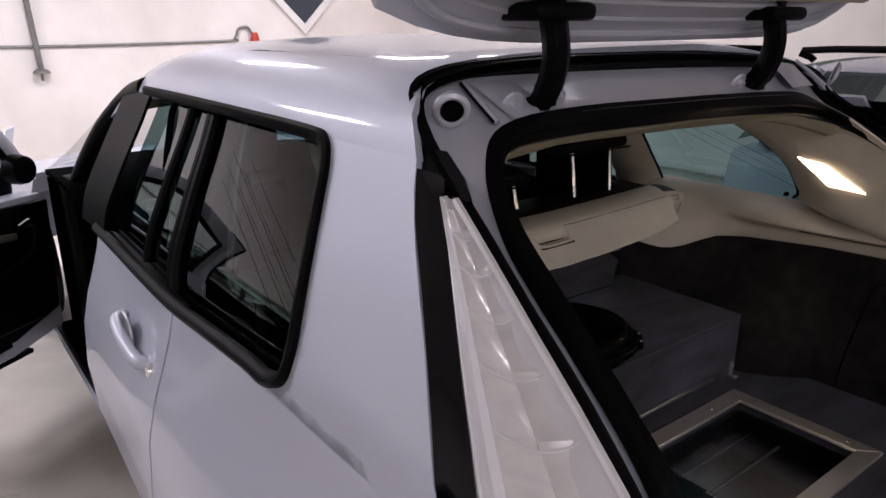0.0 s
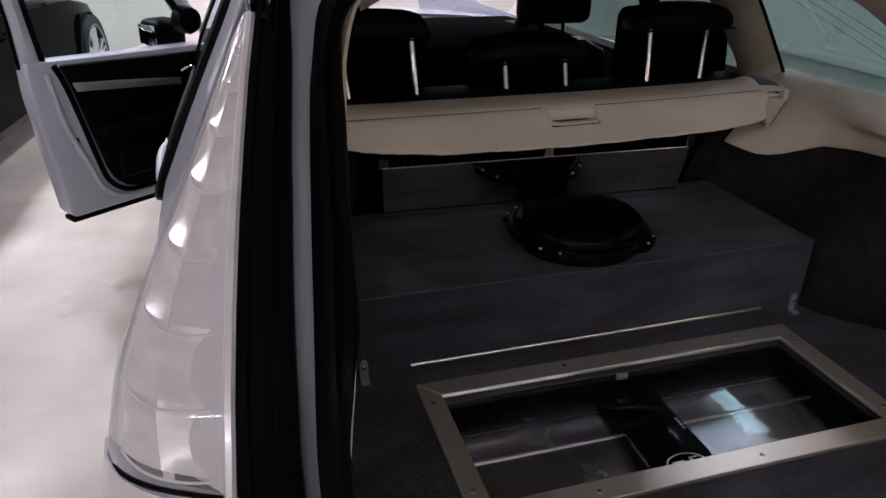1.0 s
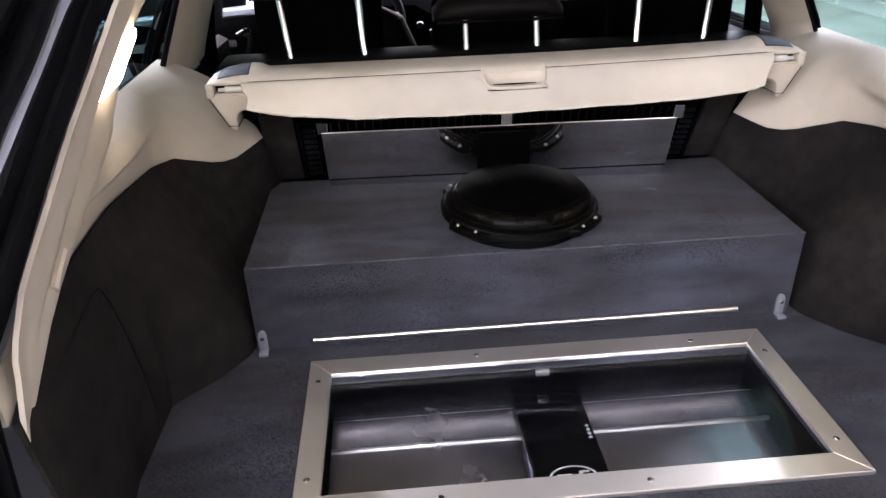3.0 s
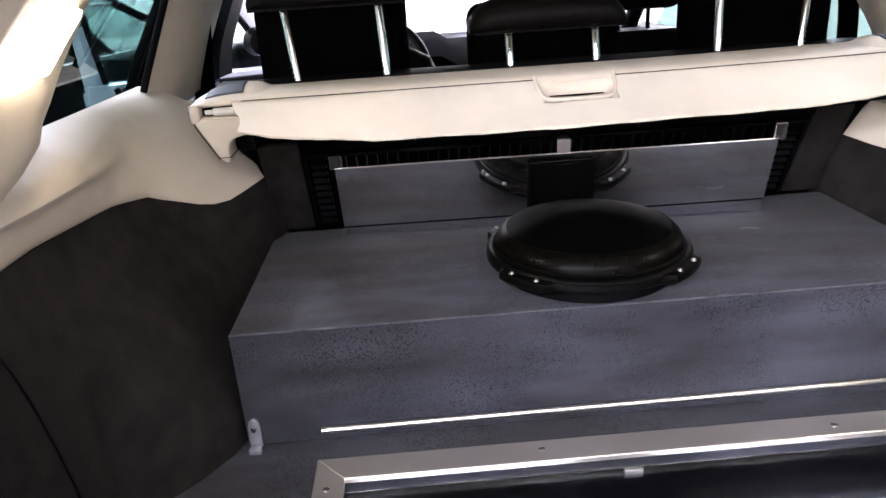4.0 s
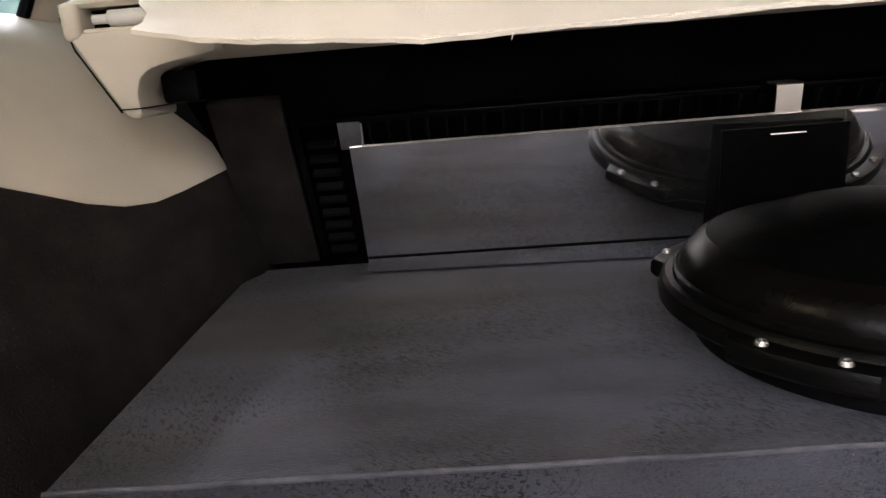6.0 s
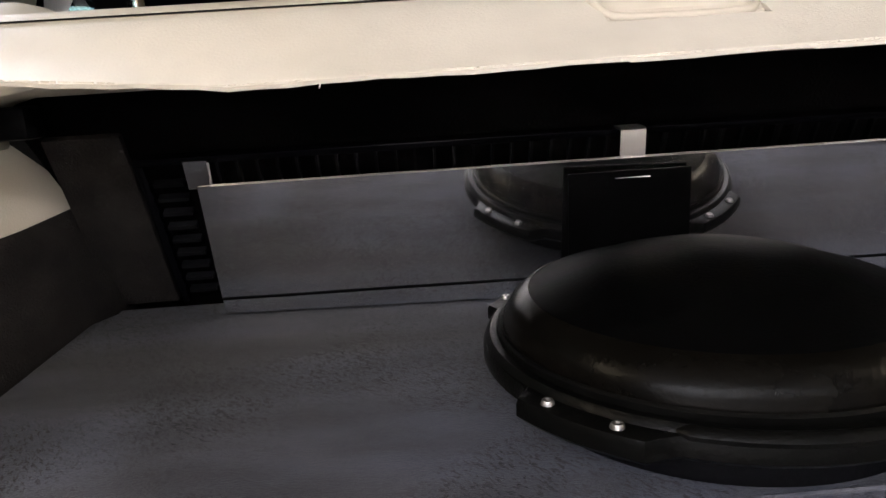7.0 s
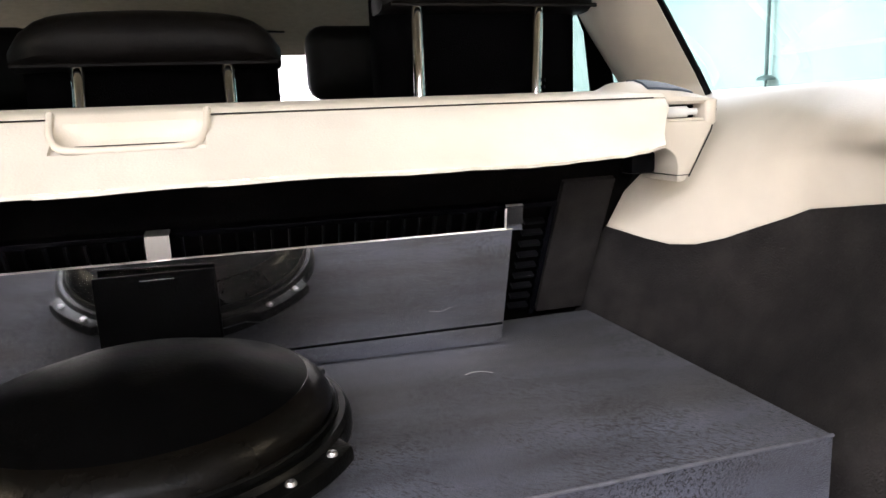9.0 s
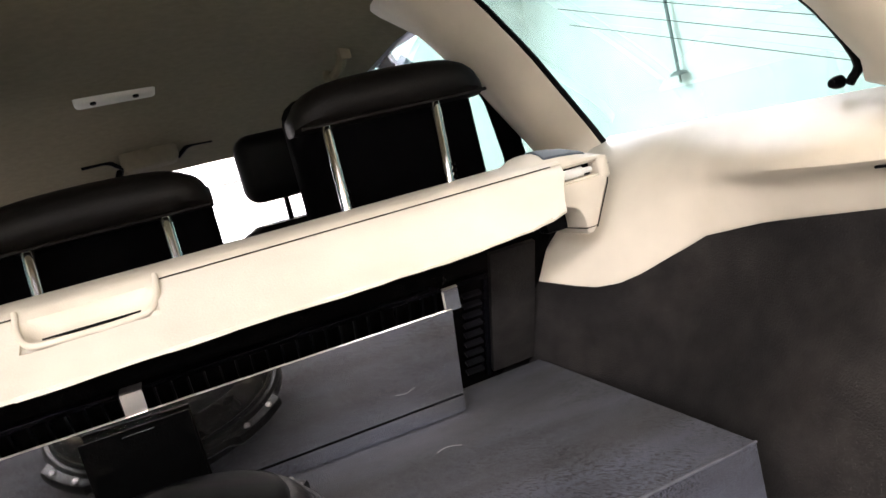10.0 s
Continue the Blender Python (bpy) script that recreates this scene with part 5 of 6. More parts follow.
for s in (-1, 1):
    # end cap: a bracket that tapers to a foot, with a hood over the slot of the roller pin
    ox, oy = (0.0, 0.012) if s < 0 else (0.012, 0.036)

    def at_end(bm):
        for v in bm.verts:
            v.co.x, v.co.y = s * (v.co.x + ox), v.co.y + oy
        return bm
    outline = [(0.568, 1.018), (0.562, 1.006), (0.536, 0.957), (0.531, 0.952), (0.5235, 0.9515), (0.5215, 0.955), (0.5225, 0.970), (0.519, 0.981), (0.511, 0.9875), (0.495, 0.9915), (0.458, 0.997), (0.456, 1.010), (0.462, 1.018)]
    cap = part("end_cap", at_end(prism(bmesh.new(), outline, "y", 0.230, 0.302, 0.003)), BEIGE, cover, "beige end cap")
    part("cheek", at_end(bbox(0.556, 0.571, 0.2285, 0.302, 1.012, 1.040, bev=0.005, seg=3)), BEIGE, cap)
    part("slot", at_end(bbox(0.47, 0.557, 0.252, 0.30, 1.0182, 1.0345)), RUBBER, cap, smooth=False)
    part("slot_floor", at_end(bbox(0.462, 0.556, 0.2325, 0.252, 1.0175, 1.0205, bev=0.001)), BEIGE, cap)
    part("roller_pin", at_end(tube(bmesh.new(), [(0.49, 0.238, 1.0272), (0.536, 0.238, 1.0272), (0.538, 0.238, 1.0272), (0.549, 0.238, 1.0272)], [0.0062, 0.0062, 0.0036, 0.0036], 12)), DIAL, cap)

    def hood_top(x):
        return lerp_table([(0.425, 1.0495), (0.445, 1.0515), (0.458, 1.0545), (0.472, 1.0615), (0.488, 1.0625), (0.508, 1.0615), (0.535, 1.0565), (0.552, 1.0500), (0.571, 1.0420)], x)
    rows = []
    for x in [0.425 + 0.146 * k / 20 for k in range(21)]:
        top = hood_top(x) - 0.006 * max(0.0, (x - 0.561) / 0.01) ** 2
        rows.append([(x, 0.234, 1.0355), (x, 0.2305, 1.0385), (x, 0.2315, mix(1.0395, top, 0.22)), (x, 0.238, mix(1.0395, top, 0.5)), (x, 0.252, mix(1.0395, top, 0.82)), (x, 0.268, top), (x, 0.292, top), (x, 0.312, mix(1.0395, top, 0.5)), (x, 0.314, 1.0355)])
    bm = grid(bmesh.new(), rows, close=True)
    bm.verts.ensure_lookup_table()
    bm.faces.new(bm.verts[:9])
    bm.faces.new(bm.verts[-9:][::-1])
    part("hood", at_end(bm), BEIGE, cap)
    pad = []
    for x, lift in ((0.489, -0.001), (0.491, 0.0018), (0.503, 0.0022), (0.53, 0.0022), (0.546, 0.0018), (0.549, -0.001)):
        top = hood_top(x)
        pad.append([(x, y, mix(1.0395, top, f) + lift - d) for y, f, d in ((0.2395, 0.54, 0.003), (0.241, 0.57, 0.0), (0.252, 0.82, 0.0), (0.266, 0.99, 0.0), (0.284, 1.0, 0.0), (0.288, 1.0, 0.003))])
    part("release_pad", at_end(grid(bmesh.new(), pad)), GREYPLASTIC, cap, "blue grey release pad")
    part("foot_seam", at_end(bbox(0.5205, 0.538, 0.2292, 0.30, 0.9590, 0.9600)), RUBBER, cap, smooth=False)
    part("cap_seam", at_end(tube(bmesh.new(), [(0.572, 0.2335, 1.030), (0.565, 0.2325, 1.006), (0.538, 0.2325, 0.957)], 0.0008, 6)), RUBBER, cap)
    # black block put into the recess for the shade under the cap
    part("recess_fill", at_end(bbox(0.488, 0.519, 0.266, 0.296, 0.960, 0.986, bev=0.004)), RUBBER, cap, "dark block filling the shaded recess of the bracket")


# ---- side trims of the load bay ----
ZB = [(-0.56, 0.925), (-0.5, 0.945), (-0.37, 0.975), (-0.1, 0.955), (0.1, 0.935), (0.18, 0.922), (0.22, 0.903), (0.25, 0.886), (0.275, 0.8765), (0.297, 0.874), (0.315, 0.8765), (0.335, 0.882), (0.37, 0.892), (0.42, 0.91)]
XB = [(-0.56, 0.598), (-0.37, 0.625), (-0.1, 0.655), (0.12, 0.655), (0.2, 0.635), (0.295, 0.557), (0.335, 0.53), (0.37, 0.503), (0.42, 0.5)]
XF = [(-0.56, 0.59), (-0.3, 0.63), (-0.13, 0.625), (-0.07, 0.56), (0.0, 0.512), (0.42, 0.508)]


def rear_trim(s, z):
    """Rear and front edge of the pillar trim at a height: y and half width of each."""
    yr = lerp_table([(0.92, -0.545), (1.0, -0.54), (1.05, -0.507), (1.1, -0.44), (1.15, -0.375), (1.2, -0.305), (1.25, -0.238), (1.295, -0.175), (1.335, -0.11)], z)
    xr = lerp_table([(0.92, 0.594), (1.0, 0.584), (1.05, 0.576), (1.15, 0.557), (1.25, 0.532), (1.295, 0.512), (1.335, 0.47)], z)
    if s > 0:
        yf = lerp_table([(0.92, -0.5), (0.98, -0.40), (1.03, -0.15), (1.055, -0.005), (1.08, -0.012), (1.15, 0.018), (1.2, 0.07), (1.235, 0.13), (1.27, 0.22), (1.335, 0.3)], z)
        xw = lerp_table([(0.92, 0.61), (1.0, 0.65), (1.05, 0.69), (1.15, 0.655), (1.27, 0.605), (1.335, 0.56)], z)
    else:
        yr += lerp_table([(0.9, 0.012), (0.98, 0.020), (1.24, 0.020), (1.30, 0.0)], z)
        yf = lerp_table([(0.92, -0.5), (0.98, -0.40), (1.03, -0.20), (1.055, -0.10), (1.076, -0.082), (1.088, -0.075), (1.099, -0.054), (1.127, -0.019), (1.155, 0.023), (1.181, 0.06), (1.235, 0.14), (1.27, 0.2), (1.335, 0.3)], z)
        xw = lerp_table([(0.92, 0.61), (1.0, 0.622), (1.05, 0.626), (1.15, 0.62), (1.2, 0.614), (1.27, 0.595), (1.335, 0.56)], z)
    return yr, xr, yf, xw


def rear_trim_x(s, y, z):
    yr, xr, yf, xw = rear_trim(s, z)
    u = max(0.0, min(1.0, (y - yr - 0.02) / (yf - yr - 0.02)))
    step = 0.0
    if s < 0:
        e = max(0.0, min(1.0, (u - 0.23) / 0.08))
        step = 0.037 * e * e * (3 - 2 * e) * lerp_table([(0.98, 0.0), (1.06, 0.8), (1.12, 1.0), (1.2, 1.0), (1.28, 0.2), (1.32, 0.0)], z)
    return mix(min(xr + 0.006 + step, xw), xw, u ** 6)


for s in (-1, 1):
    ys = [-0.54 + 0.96 * i / 40 for i in range(41)]
    beige, dark = [], []
    for y in ys:
        zb, xb, xf = lerp_table(ZB, y), lerp_table(XB, y), lerp_table(XF, y)
        zt = lerp_table([(-0.5, 0.985), (-0.35, 1.025), (-0.2, 1.052)], y)
        xt = lerp_table([(-0.5, 0.60), (-0.3, 0.625), (-0.15, 0.70)], y)
        # a crease runs along the trim, with the part above it standing out
        c = max(0.0, min(1.0, (0.29 - y) / 0.34))
        c = c * c * (3 - 2 * c)
        zc = lerp_table([(-0.5, 0.968), (-0.37, 0.997), (-0.1, 0.984), (0.1, 0.978), (0.2, 0.985)], y) + 0.018
        zc = min(zc, zt - 0.012)
        xo = 0.608 if s > 0 else 0.628
        row = []
        for k in range(25):
            if k <= 12:
                v = k / 12
                z, over = mix(zt, zc, v), xo + (xt - xo) * (1 - v) ** 2.2
            else:
                v = (k - 12) / 12
                z, over = mix(zc, zb, v), lerp_table([(0, xo), (0.06, xo + 0.002), (0.15, mix(xo, 0.652, 0.32)), (0.28, mix(xo, 0.652, 0.8)), (0.45, min(xb, 0.652)), (1, xb)], v)
            t = (zt - z) / (zt - zb)
            plain = mix(0.70, xb, t ** 0.7) - 0.015 * math.sin(math.pi * t)
            row.append((s * min(xt, mix(plain, over, c)), y, z))
        beige.append(row)
        drow = []
        for k in range(11):
            t = k / 10
            e = t * t * (3 - 2 * t)
            drow.append((s * (mix(xb - 0.004, xf, e) - 0.012 * math.sin(math.pi * t)), y, mix(zb + 0.002, 0.6135, t)))
        dark.append(drow)
    if s > 0:
        part("trim_gap", tube(bmesh.new(), [(s * lerp_table([(-0.4, 0.612), (-0.05, 0.618)], -0.05 - 0.035 * k), -0.05 - 0.035 * k, lerp_table([(-0.37, 1.006), (-0.1, 0.995), (0.1, 0.988)], -0.05 - 0.035 * k)) for k in range(10)], 0.0014, 6), RUBBER, car)
    part("side_trim", thick(grid(bmesh.new(), beige), 0.005), BEIGE, car, "beige plastic side trim")
    carpet = part("side_carpet", thick(grid(bmesh.new(), dark), 0.005), CARPET_SIDE, car, "charcoal side carpet with a hatch")
    hatch = [(-0.435, 0.915), (-0.30, 0.915), (-0.268, 0.912), (-0.245, 0.895), (-0.225, 0.80), (-0.203, 0.67), (-0.198, 0.625)]

    def on_carpet(y, z):
        zb, xb, xf = lerp_table(ZB, y), lerp_table(XB, y), lerp_table(XF, y)
        t = (zb - z) / (zb - 0.6135)
        e = t * t * (3 - 2 * t)
        return (s * (mix(xb - 0.004, xf, e) - 0.012 * math.sin(math.pi * t) - 0.003), y, z)
    part("hatch_line", tube(bmesh.new(), [on_carpet(p.x, p.y) for p in smooth_path([(a, b, 0) for a, b in hatch], 6)], 0.003, 6), RUBBER, carpet)
    # rear pillar trim from the trim's end round the window to the headliner
    rows = []
    for i in range(25):
        z = mix(0.902, 1.335, i / 24)
        yr, xr, yf, xw = rear_trim(s, z)
        row = [(s * xr, yr - 0.004, z), (s * (xr + 0.004), yr + 0.012, z)]
        for k in range(1, 17):
            y = mix(yr + 0.02, yf, k / 16)
            row.append((s * rear_trim_x(s, y, z), y, z))
        rows.append(row)
    part("rear_pillar_trim", thick(grid(bmesh.new(), rows), 0.005), BEIGE, car, "beige plastic pillar trim")
    if s < 0:
        foot = smooth_path([(-0.590, -0.372, 1.026), (-0.592, -0.392, 1.012), (-0.592, -0.410, 1.000)], 3)
        part("trim_clip", tube(bmesh.new(), foot, 0.006, 8), BEIGE, car, "small foot of the trim's step")
    else:
        part("trim_groove", tube(bmesh.new(), smooth_path([(s * 0.578, -0.13, 1.215), (s * 0.588, -0.24, 1.13), (s * 0.602, -0.36, 1.03), (s * 0.607, -0.44, 0.965)], 5), 0.003, 6), BEIGE, car)
    # middle pillar trim, with a black edge along the quarter window
    rows, edge = [], []
    for i in range(13):
        t = i / 12
        z = mix(1.015, 1.36, t)
        u = max(0.0, (z - 1.048) / 0.312)
        y0, y1 = mix(0.385, 0.515, u) + (0.028 if s > 0 else 0.0), mix(0.58, 0.78, u) + (0.0 if s > 0 else 0.15)
        xw = lerp_table([(1.0, 0.69), (1.05, 0.675), (1.2, 0.625), (1.3, 0.58), (1.36, 0.52)], z)
        edge.append((s * (xw + 0.004), y0 - 0.003, z))
        rows.append([(s * (xw + 0.006), y0, z)] + [(s * (xw - 0.035 * math.sin(math.pi * k / 6) ** 0.8), mix(y0, y1, k / 6), z) for k in range(7)] + [(s * (xw + 0.02), y1, z)])
    # added dark sheet that keeps the trim's pale back from showing through the window
    part("dark_backing", grid(bmesh.new(), [[(p[0] + s * 0.014, p[1] + 0.01, p[2]) for p in r[-7:]] for r in rows]), RUBBER, car, "dark sheet added behind the pillar trim")
    part("middle_pillar_trim", thick(grid(bmesh.new(), rows), 0.005), BEIGE, car, "beige plastic pillar trim")
    part("window_edge", tube(bmesh.new(), edge, 0.006, 8), RUBBER, car)
    if s > 0:
        part("window_edge", tube(bmesh.new(), smooth_path([(s * 0.668, 0.0, 1.062), (s * 0.668, -0.01, 1.085), (s * 0.65, 0.022, 1.152), (s * 0.628, 0.075, 1.2), (s * 0.612, 0.135, 1.237), (s * 0.6, 0.225, 1.272)], 4), 0.0045, 8), RUBBER, car)
    part("window_catch", lathe(bmesh.new(), [(0.0, -0.007), (0.004, -0.0065), (0.006, -0.002), (0.0065, 0.006)], (s * 0.688, 0.03, 1.064), 16, "x"), RUBBER, car, "round black window catch")
    part("belt_webbing", thick(grid(bmesh.new(), [[(s * (x - 0.021), y, z), (s * x, y - 0.002, z), (s * (x + 0.021), y, z)] for x, y, z in ((0.585, 0.66, 1.31), (0.610, 0.64, 1.23), (0.632, 0.62, 1.15), (0.643, 0.62, 1.06), (0.648, 0.62, 0.98))]), 0.002), BLACKFAB, car, "black seat belt webbing")
    for k in range(3):
        part("window_wire", tube(bmesh.new(), [(s * (side_x(0.42, 1.27 - 0.025 * k) - 0.012), 0.42, 1.27 - 0.025 * k), (s * (side_x(0.0, 1.115 - 0.024 * k) - 0.012), 0.02, 1.115 - 0.024 * k)], 0.0005, 4), BLACKFAB, car)
    # lit lamp set in the rear pillar trim
    lampx = thing("bay_lamp", "lit slanted load bay lamp in the pillar trim", "lamp", "load bay lamps", at=(s * 0.57, -0.123, 1.157))

    def lamp_skin(grow, off):
        """Slanted outline in y and z on the trim's curve, grown about its middle."""
        rows = []
        for k in range(9):
            v = k / 8
            a = Vector((0.006, 0.025) if s > 0 else (0.055, 0.030)).lerp(Vector((-0.088, -0.030) if s > 0 else (-0.049, -0.027)), v) * grow
            b = Vector((0.074, 0.031) if s > 0 else (0.127, 0.028)).lerp(Vector((0.0, -0.027) if s > 0 else (0.038, -0.026)), v) * grow
            row = []
            for m in range(9):
                p = a.lerp(b, m / 8)
                edge = min(m, 8 - m, k, 8 - k)
                row.append((s * (rear_trim_x(s, p.x / grow - 0.123, p.y / grow + 1.157) - 0.57 - off + (0.004 if edge == 0 else 0)), p.x, p.y))
            rows.append(row)
        return grid(bmesh.new(), rows)
    part("bezel", thick(lamp_skin(1.14, 0.003), 0.005), BEIGE, lampx)
    part("diffuser", thick(lamp_skin(1.0, 0.012), 0.003), LAMP, lampx, "glowing diffuser")

# headliner, closed down to the side rails
rows = []
for y in [-0.115, -0.06, 0.1, 0.3, 0.6, 0.9, 1.2, 1.5, 1.76]:
    zc = lerp_table([(-0.115, 1.325), (-0.06, 1.375), (0.1, 1.41), (0.6, 1.425), (1.0, 1.41), (1.4, 1.35), (1.76, 1.235)], y)
    zs = min(zc, lerp_table([(-0.115, 1.325), (0.5, 1.335), (1.0, 1.33), (1.4, 1.28), (1.76, 1.2)], y))
    w = 0.6 * taper(y) if y > 0 else lerp_table([(-0.115, 0.5), (0.1, 0.58)], y)
    rows.append([(w * k / 10, y, zc - (zc - zs) * abs(k / 10) ** 3) for k in range(-10, 11)])
rows_edge = []
for k in range(-16, 17):
    x = 0.5 * k / 16
    z = lerp_table([(-0.5, 1.302), (-0.45, 1.318), (-0.3, 1.33), (0.0, 1.332)], -abs(x)) + lerp_table(SAG, x)
    y = lerp_table([(-0.5, -0.16), (-0.45, -0.12), (-0.3, -0.098), (0.0, -0.098)], -abs(x))
    rows_edge.append([(x, y, z + 0.012), (x * 0.997, y + 0.004, z - 0.002), (x * 0.99, y + 0.012, z - 0.011), (x * 0.985, y + 0.03, z - 0.013), (x * 0.98, y + 0.06, z - 0.002), (x * 0.98, y + 0.09, z + 0.03)])
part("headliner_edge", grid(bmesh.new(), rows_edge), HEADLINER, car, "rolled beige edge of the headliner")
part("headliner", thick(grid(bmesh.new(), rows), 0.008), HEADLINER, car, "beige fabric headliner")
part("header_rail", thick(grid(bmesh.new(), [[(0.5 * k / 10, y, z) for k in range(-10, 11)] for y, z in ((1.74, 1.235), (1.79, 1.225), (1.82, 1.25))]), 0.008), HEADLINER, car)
cl = thing("reading_lamp", "pale oblong reading lamp on the headliner", "lamp", at=(0.048, 1.195, 1.372))
cl.rotation_euler = (radians(-10), 0, radians(4))
part("housing", bbox(-0.082, 0.082, -0.022, 0.022, -0.012, 0.012, bev=0.009, seg=3), DIAL, cl)
for dx in (-0.045, 0.04):
    part("button", lathe(bmesh.new(), [(0.0, -0.015), (0.006, -0.015), (0.007, -0.011)], (dx, -0.012, 0), 12), RUBBER, cl)
con = thing("roof_console", "beige overhead console at the windscreen", "console", at=(0.078, 1.66, 1.27))
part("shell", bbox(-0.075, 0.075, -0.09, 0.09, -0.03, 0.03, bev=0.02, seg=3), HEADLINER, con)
for s in (-1, 1):
    part("visor_arm", tube(bmesh.new(), smooth_path([(s * 0.07, -0.05, -0.022), (s * 0.085, -0.05, -0.01), (s * 0.11, -0.05, 0.004), (s * 0.17, -0.05, 0.004)], 4), 0.006, 8), SATINBLACK, con)
for s in (-1, 1):
    hk = thing("grab_handle", "beige folding grab handle on the headliner", "grab handle", "grab handles", at=(s * 0.505, 1.08, 1.332))
    # beige handle given the darker headliner colour, which holds the shade up there
    part("bar", tube(bmesh.new(), smooth_path([(0, -0.08, 0.01), (-s * 0.01, -0.06, -0.02), (-s * 0.015, 0.0, -0.03), (-s * 0.01, 0.06, -0.02), (0, 0.08, 0.01)], 4), 0.011, 8), HEADLINER, hk)
    part("mount", bbox(-0.012, 0.012, -0.095, -0.07, -0.01, 0.025, bev=0.004), HEADLINER, hk)
    part("mount", bbox(-0.010, 0.010, 0.072, 0.090, -0.01, 0.018, bev=0.004), DIAL, hk, "pale end cap")

# ---- front cabin ----
for s in (-1, 1):
    fs = thing("front_seat", "black leather front car seat with headrest", "car seat", "front seats", at=(s * 0.37, 1.2, 0.45))
    rows = []
    for z, w, y0, y1 in ((0.0, 0.24, -0.02, 0.16), (0.2, 0.26, -0.06, 0.12), (0.42, 0.24, -0.1, 0.06), (0.54, 0.19, -0.12, 0.02), (0.575, 0.12, -0.11, 0.0)):
        rows.append([(w * math.copysign(abs(math.cos(a)) ** 0.6, math.cos(a)), mix(y0, y1, 0.5 + 0.5 * math.copysign(abs(math.sin(a)) ** 0.6, math.sin(a))), z) for a in [2 * math.pi * k / 24 for k in range(24)]])
    bm = grid(bmesh.new(), rows, close=True)
    bm.verts.ensure_lookup_table()
    bm.faces.new(bm.verts[-24:])
    part("backrest", bm, LEATHER, fs)
    part("headrest", bbox(-0.125, 0.125, -0.11, -0.02, 0.625, 0.775, bev=0.035, seg=4), LEATHER, fs)
    part("cushion", bbox(-0.25, 0.25, 0.1, 0.6, -0.2, -0.02, bev=0.05, seg=3), LEATHER, fs)
    for dx in (-0.04, 0.04):
        part("post", tube(bmesh.new(), [(dx, -0.06, 0.55), (dx, -0.06, 0.64)], 0.006, 8), SATINBLACK, fs)
    part("pedestal", bbox(-0.2, 0.2, 0.1, 0.55, -0.32, -0.2), SATINBLACK, fs)
part("bulkhead", bbox(-0.72, 0.72, 2.2, 2.23, 0.25, 0.93), BLACKFAB, car, smooth=False)
part("cabin_floor", bbox(-0.74, 0.74, 0.42, 2.4, 0.2, 0.26), BLACKFAB, car, smooth=False)
rows = []
for y, z in ((1.86, 0.55), (1.82, 0.75), (1.84, 0.88), (1.92, 0.93), (2.1, 0.94), (2.4, 0.93)):
    rows.append([(0.7 * k / 12, y, z + (0.035 if z > 0.85 and 2 <= -k <= 9 else 0)) for k in range(-12, 13)])
dash = part("dashboard", thick(grid(bmesh.new(), rows), 0.02), BLACKFAB, car, "black dashboard with pale dials")
for k in range(4):
    part("dial", lathe(bmesh.new(), [(0.0, -0.004), (0.013, -0.004), (0.016, 0.0)], (0.0 + 0.05 * k - 0.1, 1.815, 0.84 - 0.03 * (k % 2)), 16, "y"), CHROME, dash)
stw = thing("steering_wheel", "grey and black three-spoke steering wheel", "steering wheel", at=(-0.36, 1.58, 0.90))
stw.rotation_euler = (radians(65), 0, 0)
bm = bmesh.new()
tube(bm, [(0.185 * math.cos(2 * math.pi * k / 40), 0.185 * math.sin(2 * math.pi * k / 40), 0) for k in range(41)], 0.015, 10, cap=False)
part("wheel_rim", bm, LEATHER, stw)
for a in (0.1, math.pi - 0.1, -math.pi / 2):
    part("spoke", tube(bmesh.new(), [(0, 0, -0.015), (0.18 * math.cos(a), 0.18 * math.sin(a), 0)], [0.05, 0.018], 8, flat=0.5), DIAL, stw)
part("hub", lathe(bmesh.new(), [(0.0, 0.02), (0.05, 0.015), (0.07, 0.0), (0.07, -0.03), (0.0, -0.03)], (0, 0, 0), 24), SATINBLACK, stw)
rm = thing("rear_view_mirror", "black interior rear view mirror on the windscreen", "mirror", at=(-0.03, 1.63, 1.175))
part("housing", bbox(-0.095, 0.095, -0.012, 0.025, -0.03, 0.03, bev=0.014, seg=3), SATINBLACK, rm)
part("glass", bbox(-0.085, 0.085, -0.0145, -0.0125, -0.024, 0.024), GLOSSBLACK, rm)
part("stem", tube(bmesh.new(), [(0, 0.02, 0.02), (0.03, 0.06, 0.09)], 0.01, 8), SATINBLACK, rm)


